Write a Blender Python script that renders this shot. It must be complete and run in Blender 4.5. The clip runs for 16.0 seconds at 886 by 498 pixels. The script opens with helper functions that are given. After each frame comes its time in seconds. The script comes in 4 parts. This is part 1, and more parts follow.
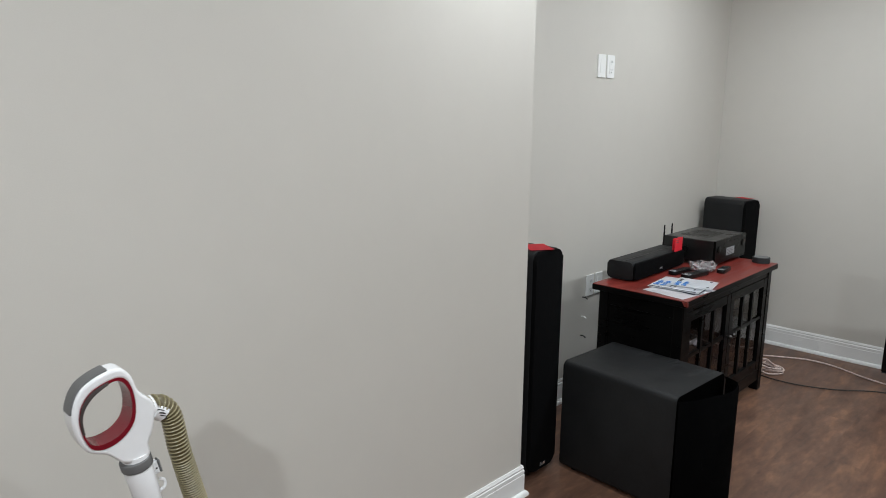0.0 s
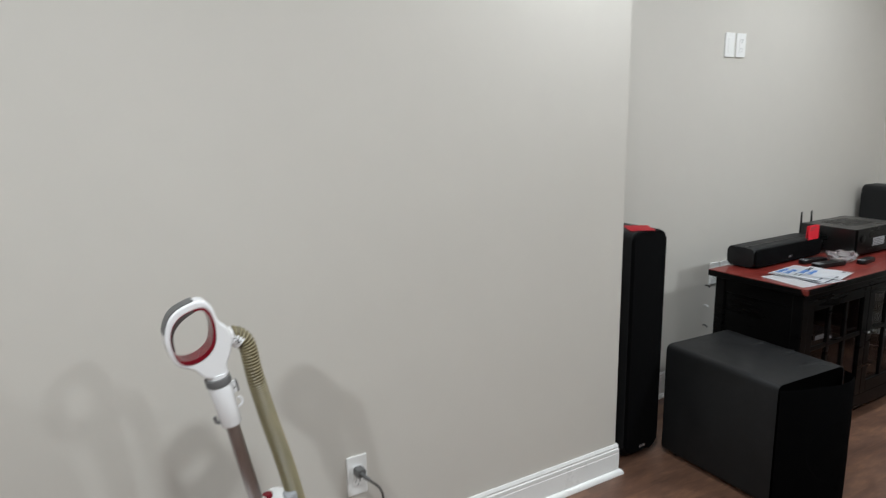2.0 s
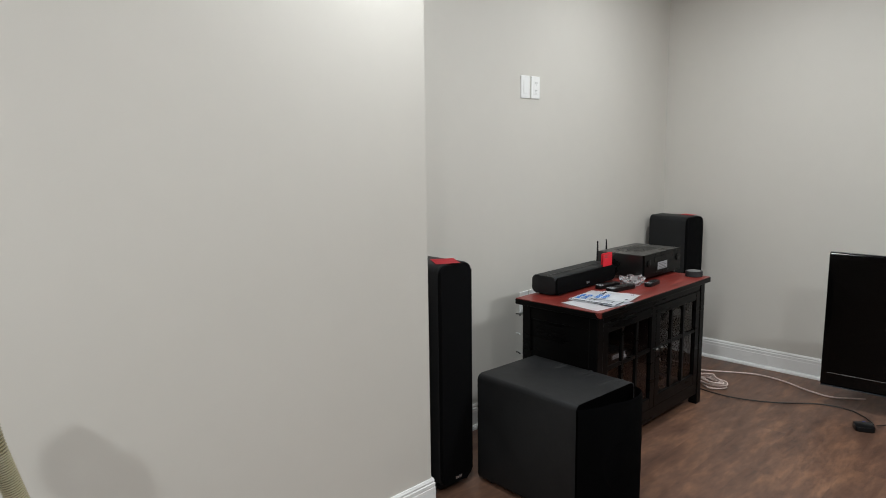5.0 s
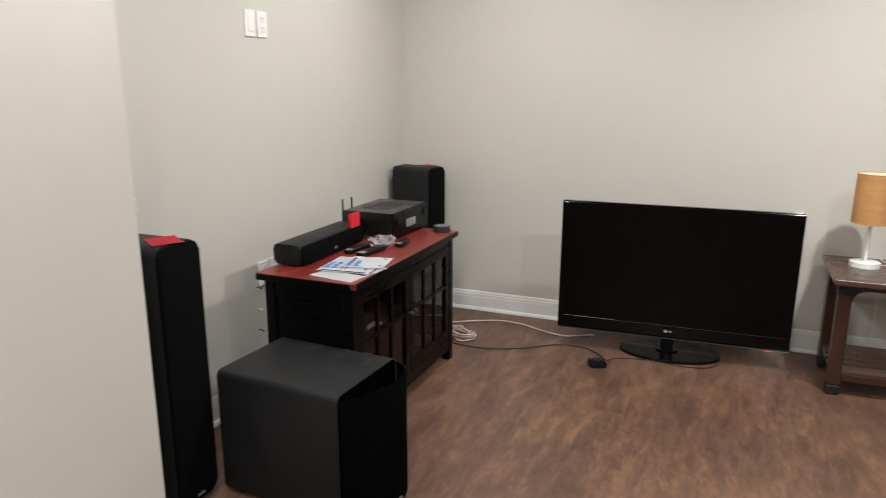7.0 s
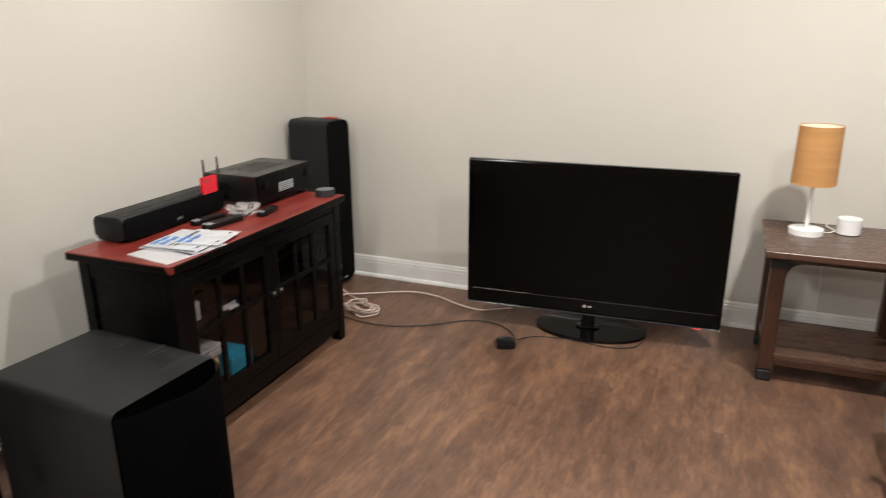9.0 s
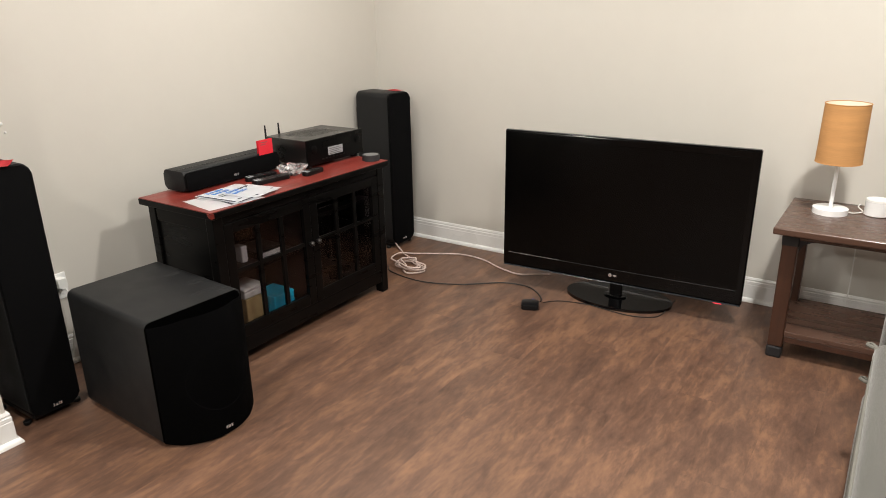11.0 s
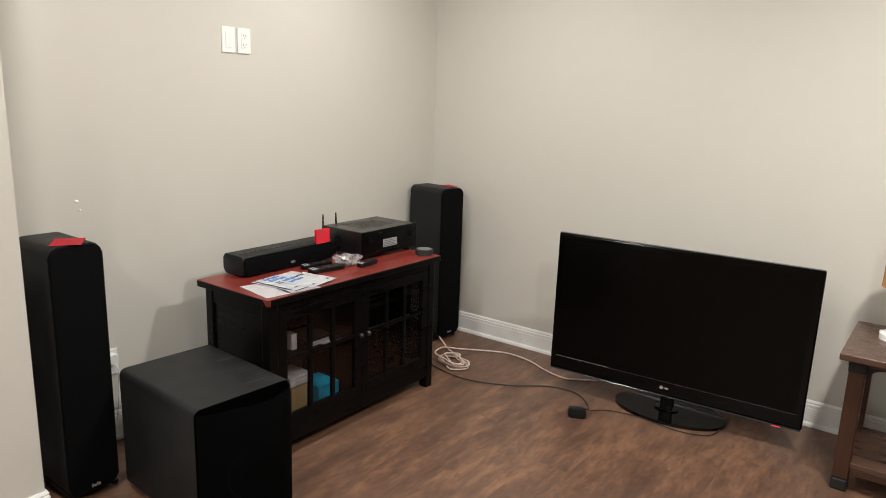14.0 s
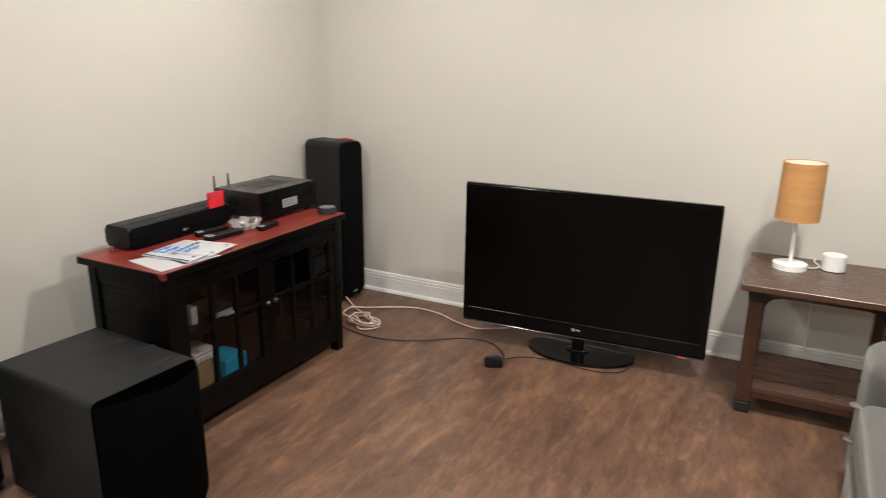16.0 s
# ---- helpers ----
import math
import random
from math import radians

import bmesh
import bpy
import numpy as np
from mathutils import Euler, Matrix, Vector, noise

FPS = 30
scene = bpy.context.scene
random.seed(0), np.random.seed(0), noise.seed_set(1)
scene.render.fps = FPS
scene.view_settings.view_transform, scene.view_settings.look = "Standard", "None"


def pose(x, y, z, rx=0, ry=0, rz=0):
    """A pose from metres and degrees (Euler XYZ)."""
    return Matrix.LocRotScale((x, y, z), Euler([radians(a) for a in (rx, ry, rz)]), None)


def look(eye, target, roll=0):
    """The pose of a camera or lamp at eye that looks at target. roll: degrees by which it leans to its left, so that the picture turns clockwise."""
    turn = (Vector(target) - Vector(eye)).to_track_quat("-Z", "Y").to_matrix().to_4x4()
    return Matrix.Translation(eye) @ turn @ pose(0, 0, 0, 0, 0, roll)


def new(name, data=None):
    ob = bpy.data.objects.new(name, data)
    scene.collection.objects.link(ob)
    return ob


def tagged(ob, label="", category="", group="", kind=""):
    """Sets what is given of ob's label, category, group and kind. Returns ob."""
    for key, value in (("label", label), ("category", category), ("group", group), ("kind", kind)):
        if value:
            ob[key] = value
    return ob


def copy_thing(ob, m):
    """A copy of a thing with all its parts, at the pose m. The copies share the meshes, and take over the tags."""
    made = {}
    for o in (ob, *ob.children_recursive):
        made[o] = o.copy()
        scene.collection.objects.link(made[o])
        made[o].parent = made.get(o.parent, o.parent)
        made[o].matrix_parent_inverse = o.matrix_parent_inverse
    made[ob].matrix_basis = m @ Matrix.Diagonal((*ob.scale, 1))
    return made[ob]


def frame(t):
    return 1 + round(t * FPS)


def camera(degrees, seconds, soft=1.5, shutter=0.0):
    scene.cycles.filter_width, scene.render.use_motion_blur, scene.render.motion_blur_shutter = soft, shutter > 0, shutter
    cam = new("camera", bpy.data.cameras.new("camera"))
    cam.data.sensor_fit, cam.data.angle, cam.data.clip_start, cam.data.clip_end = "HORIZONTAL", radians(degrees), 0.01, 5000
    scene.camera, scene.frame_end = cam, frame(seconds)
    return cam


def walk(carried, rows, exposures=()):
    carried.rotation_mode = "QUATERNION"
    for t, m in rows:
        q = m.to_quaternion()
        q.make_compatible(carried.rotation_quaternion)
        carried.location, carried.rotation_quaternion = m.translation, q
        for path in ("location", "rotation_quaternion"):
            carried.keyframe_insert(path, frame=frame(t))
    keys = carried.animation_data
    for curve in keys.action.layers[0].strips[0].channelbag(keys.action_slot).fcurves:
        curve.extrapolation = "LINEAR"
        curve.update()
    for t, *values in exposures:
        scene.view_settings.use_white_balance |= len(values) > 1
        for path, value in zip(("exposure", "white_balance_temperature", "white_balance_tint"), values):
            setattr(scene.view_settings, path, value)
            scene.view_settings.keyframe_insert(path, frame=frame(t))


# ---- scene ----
cam = camera(65.4, 16.0, soft=0.9, shutter=0.25)
PATH = [
    (0, (1.389, -1.949, 1.409), (0.032, -0.532, 1.019), 0.6),
    (0.2, (1.368, -1.904, 1.402), (0.038, -0.465, 1.002), 0.2),
    (0.5, (1.364, -1.831, 1.414), (0.094, -0.334, 1.035), 0.0),
    (0.7, (1.364, -1.797, 1.394), (0.091, -0.301, 1.013), 0.6),
    (1, (1.416, -1.749, 1.384), (-0.017, -0.41, 0.993), -0.3),
    (1.2, (1.463, -1.722, 1.369), (-0.052, -0.474, 0.985), 0.2),
    (1.5, (1.54, -1.707, 1.385), (-0.058, -0.575, 0.977), -1.9),
    (1.7, (1.593, -1.755, 1.379), (-0.046, -0.671, 1.005), -1.3),
    (2, (1.663, -1.843, 1.367), (0.0, -0.806, 0.966), -0.8),
    (2.2, (1.691, -1.892, 1.354), (0.002, -0.959, 0.829), 0.4),
    (2.5, (1.71, -1.927, 1.36), (-0.014, -1.076, 0.808), -1.4),
    (2.7, (1.745, -1.933, 1.365), (0.01, -1.079, 0.853), -1.0),
    (3, (1.765, -1.925, 1.367), (0.081, -0.958, 0.887), -0.1),
    (3.3, (1.77, -1.925, 1.371), (0.142, -0.856, 0.913), 0.5),
    (3.5, (1.753, -1.914, 1.377), (0.183, -0.768, 0.908), 0.7),
    (3.7, (1.749, -1.908, 1.375), (0.224, -0.702, 0.905), 1.0),
    (5.8, (1.662, -1.627, 1.343), (0.342, -0.146, 1.089), -1.1),
    (6, (1.63, -1.615, 1.341), (0.37, -0.09, 1.043), -0.1),
    (6.2, (1.558, -1.576, 1.364), (0.409, 0.018, 0.993), 1.0),
    (6.5, (1.477, -1.533, 1.409), (0.481, 0.138, 0.943), -0.5),
    (6.7, (1.456, -1.505, 1.393), (0.563, 0.226, 0.937), 0.3),
    (7, (1.476, -1.449, 1.384), (0.73, 0.348, 0.92), 0.1),
    (7.2, (1.523, -1.37, 1.382), (0.849, 0.449, 0.897), 0.2),
    (7.5, (1.629, -1.225, 1.39), (0.951, 0.59, 0.896), 0.5),
    (7.7, (1.609, -1.16, 1.392), (0.927, 0.646, 0.871), -0.8),
    (8, (1.612, -1.102, 1.388), (0.868, 0.675, 0.851), -2.1),
    (8.2, (1.628, -1.036, 1.382), (0.907, 0.742, 0.819), -2.4),
    (8.5, (1.66, -0.922, 1.386), (1.095, 0.918, 0.842), -0.8),
    (8.7, (1.682, -0.867, 1.367), (1.172, 0.987, 0.816), 0.8),
    (9, (1.76, -0.849, 1.351), (1.036, 0.915, 0.747), -0.3),
    (9.2, (1.8, -0.854, 1.331), (0.964, 0.853, 0.709), 1.0),
    (11.3, (2.322, -0.871, 1.383), (1.218, 0.66, 0.721), -1.1),
    (11.5, (2.325, -0.89, 1.392), (1.186, 0.619, 0.74), -1.1),
    (11.8, (2.333, -0.896, 1.406), (1.2, 0.631, 0.786), -2.1),
    (12, (2.347, -0.897, 1.414), (1.224, 0.663, 0.862), -2.0),
    (12.2, (2.335, -0.896, 1.415), (1.212, 0.687, 0.935), -1.4),
    (12.5, (2.334, -0.897, 1.425), (1.177, 0.675, 0.991), -1.0),
    (12.8, (2.323, -0.906, 1.419), (1.155, 0.663, 1.001), 0.1),
    (13, (2.331, -0.903, 1.415), (1.151, 0.652, 0.977), 0.5),
    (13.3, (2.329, -0.906, 1.413), (1.128, 0.645, 1.02), 0.9),
    (13.5, (2.312, -0.901, 1.416), (1.084, 0.628, 1.024), 0.8),
    (13.8, (2.244, -0.907, 1.413), (1.035, 0.63, 0.993), 1.6),
    (14, (2.199, -0.896, 1.419), (1.032, 0.67, 0.989), 1.9),
    (14.2, (2.127, -0.893, 1.418), (0.994, 0.696, 0.976), 1.1),
    (14.5, (2.043, -0.88, 1.41), (0.938, 0.71, 0.909), 0.3),
    (14.6, (2.022, -0.876, 1.405), (0.903, 0.697, 0.884), 0.5),
    (14.8, (1.981, -0.885, 1.388), (0.847, 0.671, 0.844), 1.4),
    (15, (1.959, -0.894, 1.391), (0.813, 0.653, 0.849), 1.4),
    (15.3, (1.972, -0.894, 1.404), (0.865, 0.677, 0.848), 1.4),
    (15.5, (1.988, -0.881, 1.408), (0.935, 0.727, 0.857), 1.2),
    (15.8, (2.03, -0.861, 1.406), (1.055, 0.795, 0.852), 1.1),
    (16, (2.065, -0.849, 1.401), (1.19, 0.861, 0.845), 0.7),
]
EXPOSURES = [(0.0, -0.32, 5720, 5), (1.8, -0.3, 5740, 5), (2.5, -0.23, 5780, 5), (3.7, -0.3, 5780, 5), (6.0, -0.25, 5950, 6), (6.6, -0.1, 6050, 7), (7.2, 0.03, 6320, 9), (9.2, 0.26, 6530, 9), (11.4, 0.34, 6620, 9), (12.1, 0.2, 6600, 9), (12.8, 0.08, 6580, 9), (14.0, 0.09, 6540, 8), (16.0, 0.18, 6580, 9)]
walk(cam, [(t, look(eye, target, roll)) for t, eye, target, roll in PATH], EXPOSURES)

# ---------------------------------------------------------------- world and light
CEIL = 2.45
world = bpy.data.worlds.new("world")
scene.world = world
world.use_nodes = True
world.node_tree.nodes["Background"].inputs[0].default_value = (0.02, 0.02, 0.022, 1)
world.node_tree.nodes["Background"].inputs[1].default_value = 0.3

CANS = [(0.45, 1.42, 18), (2.35, 1.2, 39), (0.33, -0.22, 14.5), (2.45, -0.12, 24.5), (1.28, -1.7, 23.5), (1.6, -3.1, 47)]
for cx, cy, watts in CANS:
    disk = bpy.data.lights.new("downlight", "AREA")
    disk.shape, disk.size, disk.energy, disk.color = "DISK", 0.115, watts, (1.0, 0.965, 0.91)
    new("downlight", disk).matrix_world = pose(cx, cy, CEIL - 0.02)


# ---------------------------------------------------------------- materials
def mat(name, color, rough=0.5, metal=0.0, var=0.12, scale=6.0, bump=0.0, bscale=200.0, coat=0.0, stretch=(1, 1, 1), spec=0.5, rvar=0.08, sheen=0.0):
    """A surface with slow colour variation, fine grain, uneven gloss and fine relief."""
    m = bpy.data.materials.new(name)
    m.use_nodes = True
    nt = m.node_tree
    n, l = nt.nodes, nt.links
    p = n["Principled BSDF"]
    tc = n.new("ShaderNodeTexCoord")
    mp = n.new("ShaderNodeMapping")
    mp.inputs["Scale"].default_value = stretch
    l.new(tc.outputs["Object"], mp.inputs[0])
    a = n.new("ShaderNodeTexNoise")
    a.inputs["Scale"].default_value, a.inputs["Detail"].default_value = scale, 6
    b = n.new("ShaderNodeTexNoise")
    b.inputs["Scale"].default_value, b.inputs["Detail"].default_value = scale * 9, 3
    l.new(mp.outputs[0], a.inputs[0])
    l.new(mp.outputs[0], b.inputs[0])
    add = n.new("ShaderNodeMath")
    add.operation = "MULTIPLY_ADD"
    add.inputs[1].default_value = 0.4
    l.new(b.outputs[0], add.inputs[0])
    l.new(a.outputs[0], add.inputs[2])
    ramp = n.new("ShaderNodeValToRGB")
    e = ramp.color_ramp.elements
    e[0].position, e[1].position = 0.4, 1.0
    e[0].color = (*[c * (1 - var) for c in color], 1)
    e[1].color = (*[min(1, c * (1 + var)) for c in color], 1)
    l.new(add.outputs[0], ramp.inputs[0])
    l.new(ramp.outputs[0], p.inputs["Base Color"])
    mr = n.new("ShaderNodeMapRange")
    mr.inputs[1].default_value, mr.inputs[2].default_value = 0.3, 0.7
    mr.inputs[3].default_value, mr.inputs[4].default_value = max(0.02, rough - rvar), min(1, rough + rvar)
    l.new(a.outputs[0], mr.inputs[0])
    l.new(mr.outputs[0], p.inputs["Roughness"])
    p.inputs["Metallic"].default_value = metal
    p.inputs["Specular IOR Level"].default_value = spec
    p.inputs["Coat Weight"].default_value = coat
    p.inputs["Sheen Weight"].default_value = sheen
    if bump:
        c = n.new("ShaderNodeTexNoise")
        c.inputs["Scale"].default_value, c.inputs["Detail"].default_value = bscale, 3
        l.new(mp.outputs[0], c.inputs[0])
        bp = n.new("ShaderNodeBump")
        bp.inputs["Strength"].default_value, bp.inputs["Distance"].default_value = bump, 0.002
        l.new(c.outputs[0], bp.inputs["Height"])
        l.new(bp.outputs[0], p.inputs["Normal"])
    return m


WALL = mat("greige wall paint", (0.585, 0.56, 0.515), 0.62, var=0.025, scale=1.3, bump=0.12, bscale=420)
CEILING = mat("white ceiling paint", (0.78, 0.77, 0.74), 0.8, var=0.02, scale=2, bump=0.1)
TRIM = mat("white trim enamel", (0.80, 0.80, 0.79), 0.3, var=0.03, scale=5, bump=0.04, bscale=90)
PLATE = mat("white plastic", (0.84, 0.84, 0.83), 0.32, var=0.02)
BLACKWOOD = mat("black painted wood", (0.0026, 0.0024, 0.0024), 0.32, var=0.3, scale=5, bump=0.035, bscale=120, stretch=(1, 1, 6), spec=0.13)
INNER = mat("dark red-brown inner wood", (0.022, 0.0075, 0.005), 0.45, var=0.3, scale=5, bump=0.06, bscale=90, stretch=(1, 9, 1))
CHERRY = mat("cherry red stained wood", (0.17, 0.022, 0.016), 0.36, var=0.35, scale=5, bump=0.08, bscale=90, stretch=(9, 1, 1))
VINYL = mat("black ash vinyl", (0.0128, 0.0131, 0.0138), 0.5, var=0.25, scale=9, bump=0.2, bscale=380, spec=0.2)
CLOTH = mat("black grille cloth", (0.0032, 0.0032, 0.0036), 0.9, var=0.2, scale=20, bump=0.3, bscale=900, spec=0.06)
# near-zero black that puts the gap's shade into the colour
VOID = mat("gap shade black", (0.0008, 0.0008, 0.0008), 0.95, var=0.1, spec=0.02)
BLACKPL = mat("black plastic", (0.004, 0.004, 0.0045), 0.35, var=0.2, scale=8, bump=0.05, bscale=500, spec=0.3)
GLOSS = mat("gloss black plastic", (0.0015, 0.0015, 0.0018), 0.07, var=0.1, rvar=0.03, spec=0.5)
BEZEL = mat("black glass bezel", (0.0013, 0.0013, 0.0014), 0.14, var=0.08, rvar=0.03, spec=0.2)
SCREEN = mat("dark screen", (0.0016, 0.0014, 0.0013), 0.24, var=0.05, rvar=0.03, spec=0.13)
METALBOX = mat("black steel sheet", (0.0065, 0.0065, 0.0065), 0.3, metal=0.0, var=0.12, scale=8, bump=0.05, bscale=600, spec=0.65)
FASCIA = mat("black fascia plastic", (0.0014, 0.0014, 0.0016), 0.3, var=0.15, scale=9, spec=0.12)
RED = mat("red card", (0.72, 0.022, 0.04), 0.5, var=0.08)
STEEL = mat("brushed steel tube", (0.40, 0.37, 0.355), 0.42, metal=1.0, var=0.12, scale=4, stretch=(6, 6, 1))
PEWTER = mat("worn pewter", (0.07, 0.067, 0.064), 0.35, metal=1.0, var=0.2)
CHROME = mat("silver print", (0.62, 0.62, 0.64), 0.25, metal=0.8, var=0.03)
WHITE = mat("white gloss plastic", (0.82, 0.82, 0.83), 0.2, var=0.03, rvar=0.05)
GREYPL = mat("grey soft plastic", (0.13, 0.13, 0.13), 0.5, var=0.1)
CHARCOAL = mat("charcoal fabric", (0.022, 0.022, 0.024), 0.8, var=0.2, scale=40, bump=0.3, bscale=900)
REDPL = mat("deep red plastic", (0.16, 0.004, 0.013), 0.16, var=0.15, rvar=0.05)
HOSE = mat("olive ribbed hose", (0.118, 0.096, 0.048), 0.42, var=0.25, scale=12)
HOSERIB = mat("pale hose rib", (0.24, 0.208, 0.115), 0.36, var=0.15, scale=12)
# upright streaks in this colour imitate the bin's reflections
SMOKE = mat("dusty smoked bin with sheen streaks", (0.30, 0.265, 0.235), 0.3, metal=0.75, var=0.35, scale=5, stretch=(5, 5, 1))
DARKGRIP = mat("dark brown-grey grip", (0.045, 0.036, 0.034), 0.45, var=0.15)
TABLEWOOD = mat("dark walnut wood", (0.074, 0.037, 0.025), 0.28, var=0.2, scale=4, bump=0.05, bscale=80, stretch=(1, 7, 7))
TABLELEG = mat("walnut leg wood", (0.048, 0.0185, 0.0095), 0.36, var=0.32, scale=6, bump=0.12, bscale=110, stretch=(9, 9, 1))
IRON = mat("dark iron", (0.025, 0.025, 0.027), 0.5, metal=0.5, var=0.25, scale=20)
SHADE = mat("tan linen shade", (0.51, 0.265, 0.105), 0.85, var=0.14, scale=7, bump=0.5, bscale=260, stretch=(0.5, 0.5, 6), spec=0.2)
LINER = mat("cream shade liner", (0.80, 0.74, 0.60), 0.8, var=0.03)
SOFA = mat("pale grey linen upholstery", (0.068, 0.066, 0.058), 0.9, var=0.14, scale=10, bump=0.5, bscale=520, sheen=0.3)
PIPING = mat("pale piping", (0.13, 0.126, 0.11), 0.85, var=0.06, bump=0.2)
ROPE = mat("white and red braided cable", (0.62, 0.50, 0.46), 0.75, var=0.35, scale=90, bump=0.5, bscale=500)
CORD = mat("black rubber cord", (0.015, 0.014, 0.014), 0.5, var=0.1)
GREYCORD = mat("dark grey cord", (0.075, 0.07, 0.065), 0.5, var=0.1)
WHITECORD = mat("white cord", (0.75, 0.75, 0.73), 0.4, var=0.03)
PAPER = mat("white paper", (0.82, 0.83, 0.86), 0.7, var=0.03, scale=12)
INK = mat("blue print", (0.06, 0.22, 0.62), 0.6, var=0.2, scale=30)
DARKINK = mat("dark print", (0.03, 0.035, 0.06), 0.6, var=0.1)
BLUEBOX = mat("turquoise box", (0.0, 0.2, 0.32), 0.45, var=0.12)
TANBOX = mat("tan cardboard", (0.19, 0.145, 0.065), 0.75, var=0.12, scale=8)
GREYBOX = mat("light grey plastic", (0.33, 0.34, 0.36), 0.4, var=0.06)
BLUEPLUG = mat("blue plug", (0.02, 0.08, 0.42), 0.4)


def glow(name, color, strength):
    m = bpy.data.materials.new(name)
    m.use_nodes = True
    p = m.node_tree.nodes["Principled BSDF"]
    p.inputs["Base Color"].default_value = (*color, 1)
    p.inputs["Emission Color"].default_value = (*color, 1)
    p.inputs["Emission Strength"].default_value = strength
    return m


LENS = glow("lamp lens", (1.0, 0.965, 0.91), 25)
LED = glow("red standby light", (0.9, 0.05, 0.08), 0.6)


def clear(name, color, rough, weight=1.0):
    m = bpy.data.materials.new(name)
    m.use_nodes = True
    p = m.node_tree.nodes["Principled BSDF"]
    p.inputs["Base Color"].default_value = (*color, 1)
    p.inputs["Roughness"].default_value = rough
    p.inputs["Transmission Weight"].default_value = weight
    p.inputs["IOR"].default_value = 1.45
    return m


GLASS = clear("door glass", (0.62, 0.56, 0.55), 0.02)
GLASS.node_tree.nodes["Principled BSDF"].inputs["IOR"].default_value = 1.3
BAG = clear("clear plastic bag", (0.97, 0.95, 0.97), 0.1, 0.88)
SMOKEDLINE = mat("dark grey line", (0.03, 0.03, 0.032), 0.25, var=0.1)
RIM = mat("smoked acrylic edge", (0.02, 0.023, 0.026), 0.12, var=0.05, rvar=0.02)


def plank_material():
    """Hand-scraped brown vinyl planks: tint by plank, long streaks, cloudy blotches."""
    m = mat("brown plank floor", (0.12, 0.062, 0.039), 0.42, var=0.3, scale=3.2, bump=0.2, bscale=55, stretch=(4.5, 1, 1))
    nt = m.node_tree
    n, l = nt.nodes, nt.links
    p = n["Principled BSDF"]
    base = p.inputs["Base Color"].links[0].from_socket
    geo = n.new("ShaderNodeNewGeometry")
    info = n.new("ShaderNodeObjectInfo")
    shift = n.new("ShaderNodeVectorMath")
    shift.operation = "MULTIPLY_ADD"
    shift.inputs[1].default_value = (0.04, 0.25, 0.0)
    l.new(info.outputs["Random"], shift.inputs[0])
    l.new(geo.outputs["Position"], shift.inputs[2])
    total = None
    for size, detail, weight in (((21.0, 6.0, 1.0), 4, 0.40), ((7.0, 1.7, 1.0), 3, 0.38), ((66.0, 20.0, 1.0), 5, 0.22)):
        mp = n.new("ShaderNodeMapping")
        mp.inputs["Scale"].default_value = size
        l.new(shift.outputs[0], mp.inputs[0])
        blot = n.new("ShaderNodeTexNoise")
        blot.inputs["Scale"].default_value, blot.inputs["Detail"].default_value, blot.inputs["Roughness"].default_value = 1.0, detail, 0.66
        blot.inputs["Distortion"].default_value = 0.35
        l.new(mp.outputs[0], blot.inputs[0])
        acc = n.new("ShaderNodeMath")
        acc.operation = "MULTIPLY_ADD"
        acc.inputs[1].default_value = weight
        l.new(blot.outputs[0], acc.inputs[0])
        if total:
            l.new(total, acc.inputs[2])
        else:
            acc.inputs[2].default_value = 0.0
        total = acc.outputs[0]
    ramp = n.new("ShaderNodeValToRGB")
    e = ramp.color_ramp.elements
    e[0].position, e[0].color = 0.35, (0.056, 0.0305, 0.022, 1)
    e[1].position, e[1].color = 0.645, (0.242, 0.128, 0.073, 1)
    mid = ramp.color_ramp.elements.new(0.5)
    mid.color = (0.128, 0.068, 0.0445, 1)
    l.new(total, ramp.inputs[0])
    tint = n.new("ShaderNodeMapRange")
    tint.inputs[3].default_value, tint.inputs[4].default_value = 0.93, 1.08
    l.new(info.outputs["Random"], tint.inputs[0])
    mul = n.new("ShaderNodeVectorMath")
    mul.operation = "SCALE"
    l.new(ramp.outputs[0], mul.inputs[0])
    l.new(tint.outputs[0], mul.inputs["Scale"])
    mix = n.new("ShaderNodeMix")
    mix.data_type = "RGBA"
    mix.inputs[0].default_value = 0.9
    l.new(base, mix.inputs[6])
    l.new(mul.outputs[0], mix.inputs[7])
    l.new(mix.outputs[2], p.inputs["Base Color"])
    return m


PLANK = plank_material()


# ---------------------------------------------------------------- mesh helpers
def part(name, bm, material, parent=None, label="", smooth=False):
    """Links a bmesh as one mesh object, under a thing or a part if one is given."""
    me = bpy.data.meshes.new(name)
    bmesh.ops.recalc_face_normals(bm, faces=bm.faces)
    if smooth:
        for f in bm.faces:
            f.smooth = True
    bm.to_mesh(me)
    bm.free()
    me.materials.append(material)
    ob = new(name, me)
    if smooth:
        me.set_sharp_from_angle(angle=radians(38))
    if parent:
        ob.parent = parent
    if label:
        ob["label"] = label
    return ob


def thing(name, m, label, category, group="", kind=""):
    ob = new(name)
    ob.empty_display_size = 0.1
    ob.matrix_world = m
    return tagged(ob, label, category, group, kind)


def box(x0, y0, z0, x1, y1, z1, r=0.0, seg=2, bm=None):
    bm = bm or bmesh.new()
    ret = bmesh.ops.create_cube(bm, size=1, matrix=Matrix.Translation(((x0 + x1) / 2, (y0 + y1) / 2, (z0 + z1) / 2)) @ Matrix.Diagonal((x1 - x0, y1 - y0, z1 - z0, 1)))
    if r:
        edges = {e for v in ret["verts"] for e in v.link_edges}
        bmesh.ops.bevel(bm, geom=list(edges), offset=r, segments=seg, profile=0.5, affect="EDGES")
    return bm


